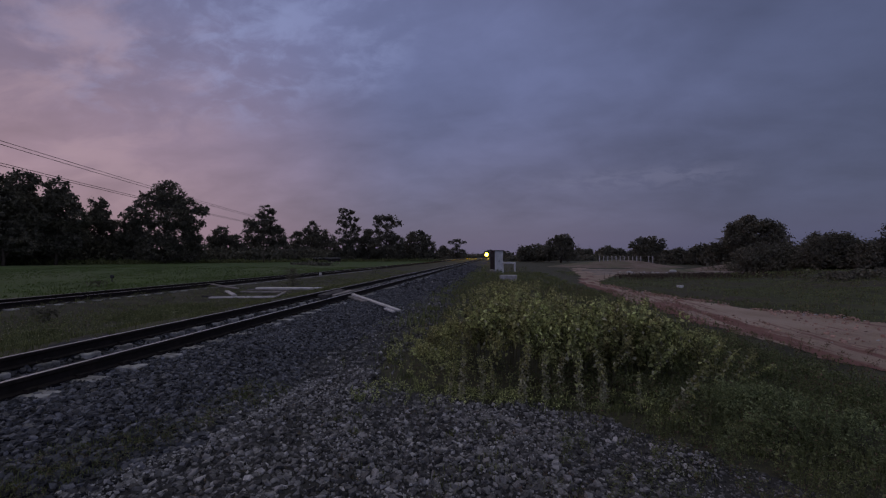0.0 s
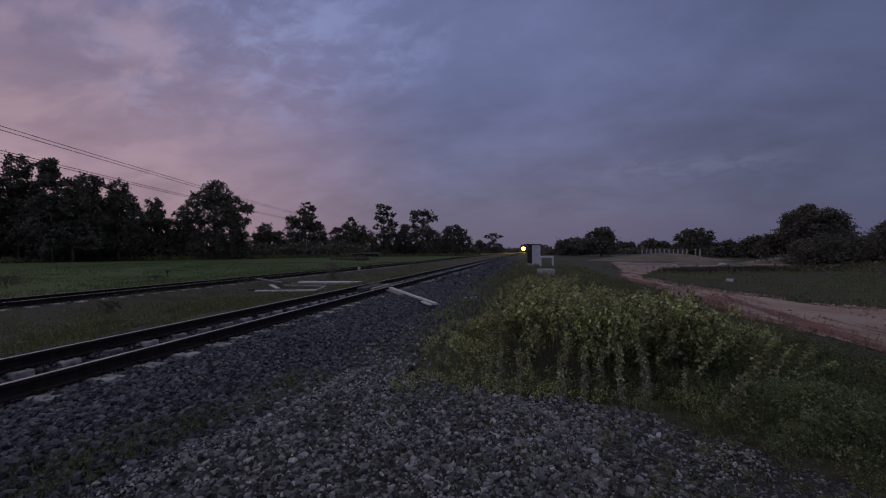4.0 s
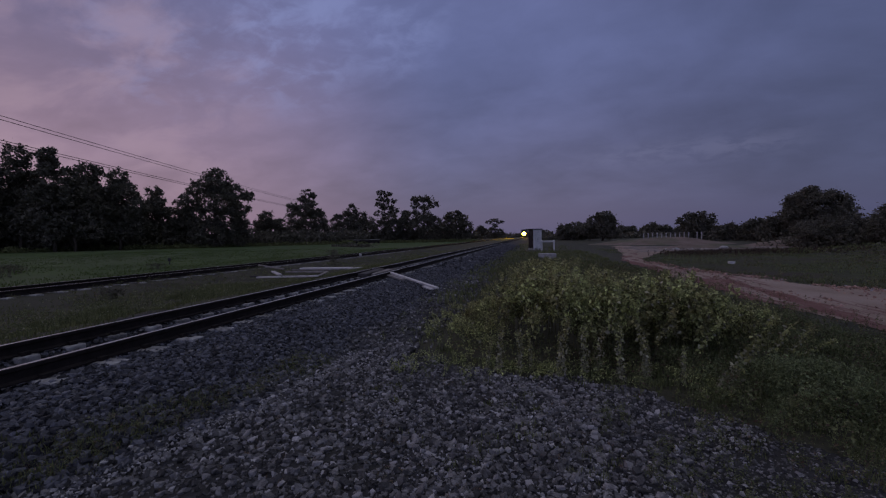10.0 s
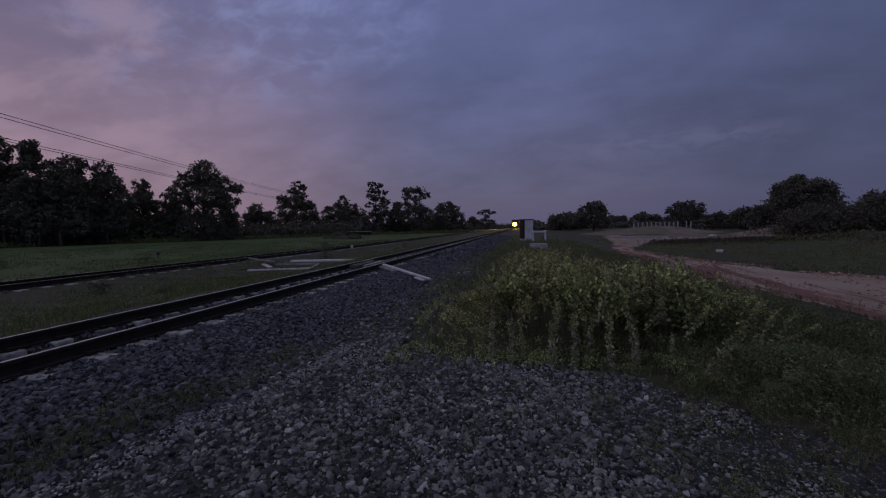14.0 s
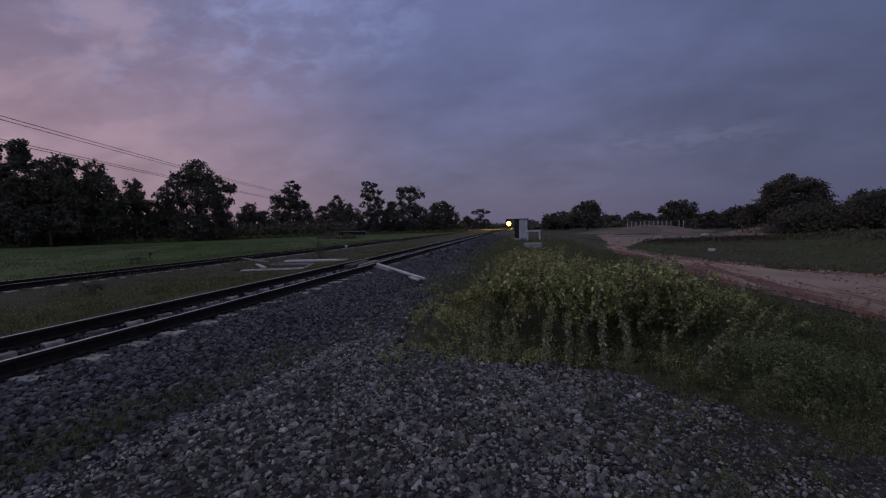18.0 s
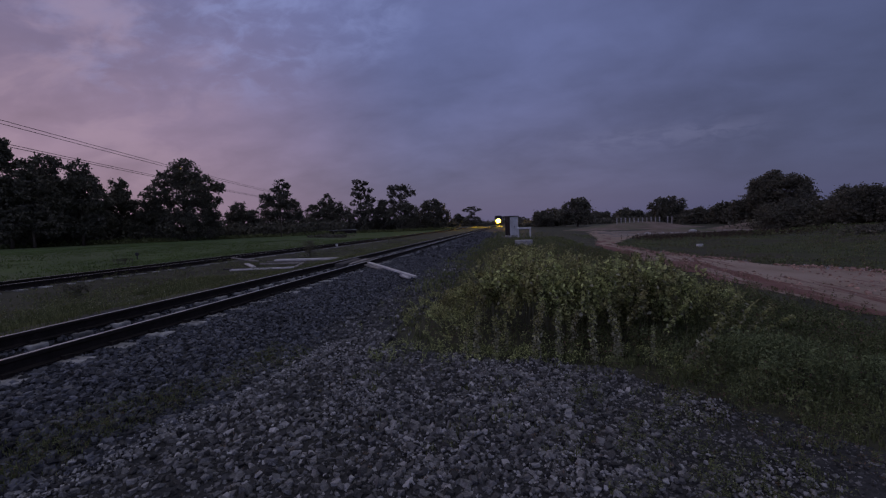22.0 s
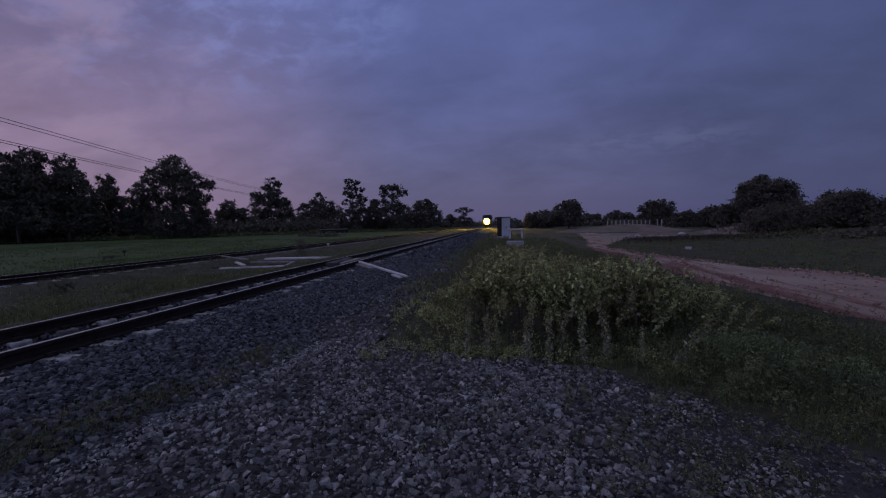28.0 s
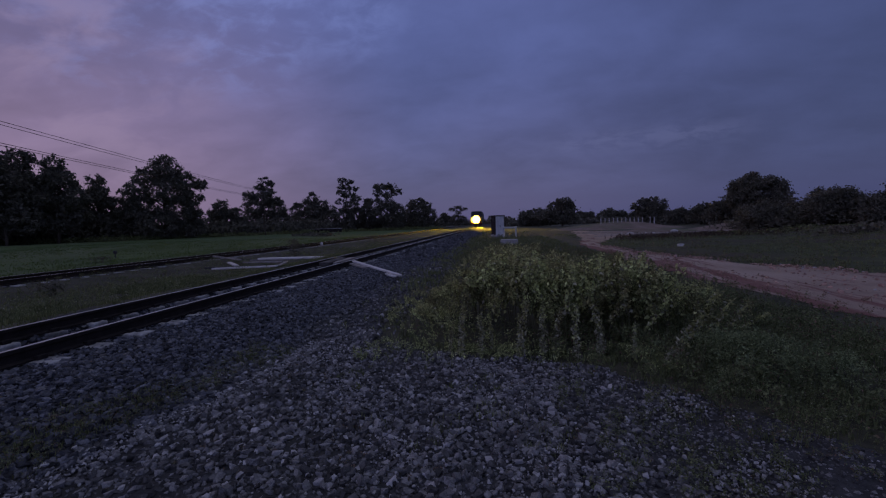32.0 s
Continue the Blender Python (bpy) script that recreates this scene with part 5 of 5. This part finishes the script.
thicket("undergrowth", "dark heap of cut brush lying in the field", -36, 74, -27, 66, 60, 0.9, 115, 0.3, 1.5)
thicket("far_woods", "far belt of woods along the horizon", -420, 380, 420, 420, 900, 7.0, 109, 2.2, 20)

# ---- heaps of earth and what stands on them ----
def heap(x, y, rx, ry, h, seed, label):
    n = 40
    u, w = np.meshgrid(np.linspace(-1, 1, n), np.linspace(-1, 1, n))
    r = np.hypot(u, w)
    X, Y = x + u * rx, y + w * ry
    Z = terrain(X, Y) - 0.06 + h * (1 - smooth01(r)) ** 0.8 * (1 + 0.22 * lumps(u * 3, w * 3, 1.2, seed)) + 0.05 * lumps(X, Y, 2.2, seed) * (r < 0.95)
    v = np.stack([X, Y, Z], -1).reshape(-1, 3)
    i = (np.arange(n - 1)[:, None] * n + np.arange(n - 1)[None, :]).ravel()
    f = np.stack([i, i + 1, i + n + 1, i + n], -1)
    f = f[(r.ravel()[f] < 1.0).any(1)]
    return tagged(new("earth_heap", mesh_of("earth_heap", v, f, [EARTH], smooth=True)), label, "earth heap", "earth heaps by the road")


heap(17.0, 64, 10.5, 6, 1.05, 1.0, "long low heap of reddish grey earth")
heap(25.5, 50.5, 5.0, 4, 0.7, 2.0, "low mound of reddish earth beside the trees")
heap(16.5, 46.5, 5.5, 3.0, 0.45, 3.0, "low bank of dark weedy earth by the road")
for i in range(13):
    x, y = 14.6 + i * 0.6 + (0.5 if i > 10 else 0), 62.6 + 0.12 * i
    tall = 0.9 if i < 11 else 1.2
    post = new("fence_post")
    post.location = (x, y, 0.56 if i < 11 else 0.3)
    part("shaft", box(-0.06, 0.06, -0.06, 0.06, -0.1, tall + 0.05 * math.sin(i * 2.1), 0.012), CONCRETE, post)
    part("cap", box(-0.075, 0.075, -0.075, 0.075, tall - 0.03, tall + 0.09, 0.01), CONCRETE, post)
    tagged(post, "pale concrete fence post on the earth heap", "fence post", "row of fence posts")

# white stones and lumps lying about
def boulder(x, y, s, flat, seed, label, mat=None, name="boulder"):
    rng = np.random.default_rng(seed)
    bm = bmesh.new()
    bmesh.ops.create_icosphere(bm, subdivisions=2, radius=0.5)
    for v in bm.verts:
        k = 1 + 0.22 * noise.noise(v.co * 3 + Vector((seed, 0, 0)))
        v.co = Vector((v.co.x * k * s, v.co.y * k * s * rng.uniform(0.7, 0.74), v.co.z * k * s * flat))
    ob = part(name, bm, mat or PALE)
    ob.location = (x, y, float(terrain(x, y)) + s * flat * 0.3)
    return tagged(ob, label, "stone", "pale stones on the verge")


block = part("stone_block", box(-0.13, 0.13, -0.09, 0.09, -0.04, 0.13, 0.015), CABINET)
block.matrix_basis = pose(9.2, 22.7, float(terrain(9.2, 22.7)), 0, 0, 12)
tagged(block, "white painted stone block lying on the grass verge", "stone")
boulder(17.1, 43.8, 0.7, 0.5, 2, "heap-like pale stone lump by the lot")
boulder(12.8, 43.0, 0.4, 0.5, 3, "pale stone among rubble")
for i in range(16):
    boulder(11.6 + 0.28 * i + 0.2 * math.sin(i * 3.3), 42.0 + 0.7 * math.sin(i * 1.7), 0.11 + 0.06 * (i % 3), 0.6, 10 + i, "lump of pale rubble at the edge of the lot")

# ---- loose boards and slabs of the old crossing ----
def board(x0, y0, z0, x1, y1, z1, width, thick, mat, label, name="board"):
    """A long board from one end to the other, with slightly worn ends."""
    a, b = Vector((x0, y0, z0)), Vector((x1, y1, z1))
    d = b - a
    q = d.to_track_quat("X", "Z").to_matrix().to_4x4()
    bm = box(-d.length / 2, d.length / 2, -width / 2, width / 2, -thick / 2, thick / 2, min(0.012, thick * 0.2))
    ob = part(name, bm, mat)
    ob.matrix_basis = Matrix.Translation((a + b) / 2) @ q
    return tagged(ob, label, "board", "boards of the old crossing")


board(-4.36, 12.45, 0.43, -2.52, 10.84, 0.17, 0.11, 0.05, PALE_WOOD, "bleached board sloping down the ballast from the rail")
board(-4.35, 12.2, 0.38, -3.7, 11.6, 0.31, 0.15, 0.05, WOOD, "grey broken board beside the rail")
board(-2.95, 11.0, 0.20, -2.62, 10.6, 0.17, 0.10, 0.04, PALE_WOOD, "short bleached offcut on the ballast")
board(-7.15, 16.72, 0.25, -9.84, 16.46, 0.25, 0.42, 0.07, PALE_WOOD, "broad pale slab lying between the tracks", "slab")
board(-6.88, 12.47, 0.32, -9.25, 12.7, 0.24, 0.13, 0.05, PALE_WOOD, "long bleached board lying between the tracks")
board(-6.86, 12.55, 0.32, -7.52, 14.31, 0.3, 0.09, 0.05, WOOD, "weathered board lying between the tracks")
board(-8.53, 12.9, 0.31, -10.2, 14.95, 0.25, 0.14, 0.05, PALE_WOOD, "bleached board lying aslant across another")
board(-7.81, 14.64, 0.27, -9.54, 14.84, 0.25, 0.09, 0.05, WOOD, "thin grey board lying between the tracks")
board(-8, 15.5, 0.27, -9.9, 15.9, 0.24, 0.1, 0.05, WOOD, "thin grey board beside the pale slab")
board(-10.54, 16.19, 0.25, -12.5, 17.3, 0.33, 0.12, 0.05, WOOD, "grey board reaching to the siding")
board(-8.3, 13.4, 0.22, -9.9, 13.2, 0.22, 0.1, 0.05, DARK_WOOD, "dark wet board lying between the tracks")
# timber infill between the rails at the crossing
for i in range(4):
    board(-4.68 - 0.225 * i, 12.15 + 0.25 * (i % 2), 0.37 - 0.02 * (i % 2), -4.68 - 0.225 * i, 14.2 - 0.3 * (i % 3), 0.38, 0.2, 0.13, (DARK_WOOD, WOOD, DARK_WOOD, DARK_WOOD)[i], "worn timber baulk between the rails at the crossing", "crossing_timber")
for i, (x, y, w) in enumerate(((-2.2, 10.8, 0.14), (-2.05, 10.72, 0.1), (-2.32, 10.86, 0.09), (-1.98, 10.9, 0.08))):
    boulder(x, y, w, 0.6, 40 + i, "small white stone on the ballast near the board", name="pale_stone")


# boundary wall at the far end of the field
wall = new("boundary_wall")
wall.matrix_basis = pose(-48.9, 111.0, -0.15, 0, 0, 3)
# panel added to carry the coping, near-black so it hardly shows
part("panel", box(-6.6, 6.6, -0.1, 0.1, 0, 1.0, 0.02), RAIL_SIDE, wall, "near-black panel")
part("coping", box(-6.7, 6.7, -0.16, 0.16, 1.0, 1.14, 0.03), CONCRETE, wall, "pale coping")
tagged(wall, "low concrete boundary wall with a pale coping by the field", "wall")

# small marker post in the field and a white marker by the siding
mk = new("marker_post")
mk.location = (-24.6, 24.4, float(terrain(-24.6, 24.4)))
part("shaft", tube([(0, 0, 0), (0, 0, 0.3)], 0.03, 8), DARK_STEEL, mk)
part("head", disc(0, -0.05, 0.05, 0.36, 0.11, 12), DARK_STEEL, mk)
tagged(mk, "short dark marker post standing in the grass", "marker")
wm = new("distance_marker")
wm.location = (-12.1, 28.0, float(terrain(-12.1, 28.0)))
part("shaft", box(-0.05, 0.05, -0.05, 0.05, -0.05, 0.10, 0.015), CONCRETE, wm)
part("head", box(-0.08, 0.08, -0.055, 0.055, 0.10, 0.26, 0.02), CABINET, wm)
tagged(wm, "small white marker stone beside the siding", "marker")
for i, (x, y, s) in enumerate([(-9.85, 19.6, 0.62), (-10.4, 35.0, 0.5), (-15.4, 30.5, 0.5), (-11.0, 9.0, 0.25), (-24.2, 14.9, 0.55), (-26.5, 17.0, 0.4), (-21.3, 20.3, 0.3)]):
    weed_mass("shrub", "small leafy shrub beside the siding", np.array([x, y]) + np.random.default_rng(120 + i).normal(0, 0.10 + s * 0.2, (14, 2)), np.full(14, s * 1.2), 120 + i, 90, 1.3, [CROWN, LOW_LEAF])["kind"] = "thing"

# ---- signal cabinet with its rail and slab ----
def cabinet():
    c = new("relay_cabinet")
    c.matrix_basis = pose(0.05, 44.6, 0.0, 0, 0, 28)
    part("plinth", box(-0.55, 0.5, -0.55, 0.55, -0.1, 0.16, 0.02), CONCRETE, c)
    body = part("body", box(-0.5, 0.45, -0.5, 0.5, 0.16, 2.1, 0.015), CABINET, c)
    for s in (-0.24, 0.215):
        d = part("door", box(s - 0.215, s + 0.215, -0.525, -0.502, 0.24, 2.02, 0.006), CABINET, c)
        part("handle", box(s + (0.17 if s < 0 else -0.19), s + (0.19 if s < 0 else -0.17), -0.56, -0.527, 1.0, 1.16, 0.004), DARK_STEEL, d, "dark handle")
    # the cabinet's unlit side: shade put into a near-black colour
    part("side_panel", box(-0.515, -0.502, -0.5, 0.5, 0.17, 2.09, 0.004), RAIL_SIDE, c, "side panel with shade put into its colour")
    for k in range(5):
        part("louvre", box(-0.535, -0.516, -0.3, 0.3, 1.5 + k * 0.09, 1.55 + k * 0.09, 0.004), DARK_STEEL, c)
    part("roof", box(-0.6, 0.55, -0.62, 0.6, 2.1, 2.17, 0.02), DARK_STEEL, c, "dark overhanging roof sheet")
    tagged(c, "white steel relay cabinet on a concrete plinth", "cabinet")


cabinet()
fr = new("guard_rail")
fr.location = (0, 0, 0)
part("rail", box(0.5, 1.8, 40.16, 40.3, 0.84, 0.99, 0.02), CABINET, fr)
for x, y in ((0.62, 40.38), (1.72, 40.38)):
    part("post", box(x - 0.075, x + 0.075, y - 0.075, y + 0.075, -0.1, 1.02, 0.015), CABINET, fr)
tagged(fr, "pale concrete guard rail beside the cabinet", "guard rail")
sl = part("concrete_slab", box(-0.55, 0.55, -0.4, 0.4, -0.1, 0.36, 0.04), CONCRETE)
sl.location = (0.75, 27.6, 0)
tagged(sl, "pale concrete slab lying in the weeds", "slab")

# ---- power line beyond the field ----
def power_line():
    way = Vector((-0.273, 0.962, 0))
    start = Vector((-34.4, 25.4, 0))
    for k, s in enumerate((-52, 68.8)):
        b = start + way * s
        pole = new("utility_pole")
        pole.location = (b.x, b.y, -0.2)
        part("shaft", tube([(0, 0, 0), (0, 0, 10.5)], [0.13, 0.08], 10), BARK, pole)
        part("cross_arm", box(-0.9, 0.9, -0.05, 0.05, 10.05, 10.17, 0.01), WOOD, pole)
        for u in (-0.8, 0.0, 0.8):
            part("insulator", tube([(u, 0, 10.17), (u, 0, 10.32)], 0.05, 8), CABINET, pole)
        tagged(pole, "tall dark wooden utility pole at the field edge", "utility pole", "utility poles")
    for side, h in ((0.0, 10.35), (0.5, 9.95), (0.0, 8.8), (0.3, 8.55)):
        across = Vector((0.962, 0.273, 0)) * side
        pts = []
        for i in range(25):
            t = i / 24
            q = start + way * (-52 + 120.8 * t) + across
            pts.append((q.x, q.y, h - 0.55 * 4 * t * (1 - t) - 0.2))
        tagged(part("power_cable", tube(pts, 0.022, 5), WIRE), "thin black overhead cable", "cable", "overhead cables")


power_line()


# ---- the locomotive; its front faces the camera ----
def wheel_bm(x, y):
    bm = tube([(x - 0.06, y, 0.46), (x + 0.06, y, 0.46)], 0.46, 20)
    bmesh.ops.bevel(bm, geom=[e for e in bm.edges if len(e.link_faces) == 2 and e.calc_face_angle(0) > 1], offset=0.02, segments=1, affect="EDGES")
    return bm


def hood(cx, y0, y1, cz, r, sides=24):
    """An open ring added round a lamp to cut its sideways light."""
    bm = bmesh.new()
    rings = [[bm.verts.new((cx + q * math.cos(2 * math.pi * k / sides), y, cz + q * math.sin(2 * math.pi * k / sides))) for k in range(sides)] for q, y in ((r * 0.99, y1), (r * 0.99, y0), (r * 1.06, y0), (r * 1.06, y1))]
    for i in range(4):
        p, q = rings[i], rings[(i + 1) % 4]
        for k in range(sides):
            bm.faces.new((p[k], p[(k + 1) % sides], q[(k + 1) % sides], q[k]))
    bmesh.ops.recalc_face_normals(bm, faces=bm.faces)
    return bm


def locomotive():
    t = new("locomotive")
    part("frame", box(-1.32, 1.32, 0.25, 14.0, 0.95, 1.22, 0.03), DARK_STEEL, t)
    body = part("body", box(-1.36, 1.36, 0.3, 13.9, 1.22, 3.35, 0.12), DARK_STEEL, t)
    part("roof", box(-1.25, 1.25, 0.5, 13.7, 3.33, 3.72, 0.16), DARK_STEEL, t)
    nose = part("nose_panel", box(-1.34, 1.34, 0.22, 0.298, 0.78, 2.28, 0.03), YELLOW, t, "yellow painted nose")
    for s in (-0.64, 0.64):
        w = part("cab_window", box(s - 0.5, s + 0.5, 0.255, 0.298, 2.36, 3.05, 0.02), GLASS, t)
        part("window_frame", box(s - 0.56, s + 0.56, 0.27, 0.297, 2.30, 3.11, 0.02), DARK_STEEL, t)
    # headlight built oversize, with a glowing disc in place of glare
    lamp = part("headlight", disc(0, 0.12, 0.215, 1.72, 1.0, 40), YELLOW, t)
    part("glare_disc", disc(0, 0.09, 0.118, 1.72, 0.97, 40), LAMP_GLARE, lamp, "disc glowing yellow for headlight glare")
    part("lens", disc(0, 0.04, 0.088, 1.72, 0.5), LAMP, lamp, "burning yellow headlight")
    # long ring added to keep lamp light off the land beside the track
    part("hood", hood(0, -1.5, 0.125, 1.72, 1.0, 40), DARK_STEEL, lamp)
    part("buffer_beam", box(-1.3, 1.3, 0.12, 0.25, 0.62, 0.95, 0.02), RED, t)
    c = part("coupler", box(-0.12, 0.12, -0.3, 0.14, 0.66, 0.9, 0.03), DARK_STEEL, t)
    for s in (-0.95, 0.95):
        part("hose", tube([(s * 0.5, 0.1, 0.8), (s * 0.5, -0.05, 0.55), (s * 0.5, 0.0, 0.35)], 0.03, 6), DARK_STEEL, t)
        part("handrail", tube([(s, 0.1, 1.0), (s, 0.06, 1.6), (s, 0.2, 1.7)], 0.018, 6), DARK_STEEL, t)
        part("step", box(s * 1.2 - 0.15, s * 1.2 + 0.15, 0.2, 0.5, 0.4, 0.44, 0.005), DARK_STEEL, t)
    for yb in (3.0, 11.0):
        part("bogie", box(-0.9, 0.9, yb - 1.7, yb + 1.7, 0.45, 0.85, 0.05), DARK_STEEL, t)
        for y in (yb - 1.15, yb + 1.15):
            for x in (-0.53, 0.53):
                part("wheel", wheel_bm(x, y), RAIL_SIDE, t)
    part("fuel_tank", box(-1.1, 1.1, 5.4, 8.6, 0.4, 0.95, 0.1), DARK_STEEL, t)
    part("exhaust", box(-0.3, 0.3, 6.0, 7.0, 3.72, 3.9, 0.03), DARK_STEEL, t)
    tagged(t, "approaching diesel locomotive with its yellow headlights burning", "locomotive")
    return t


loco = locomotive()


def motions():
    walk(loco, [(t, pose(T1, d, 0.45)) for t, d in ((0, 224), (3, 218), (6, 214), (9, 208), (11, 200), (14, 191), (17, 184.5), (19, 181), (20, 177), (22, 164), (25, 146), (28, 131), (30, 116), (32, 103))])


motions()
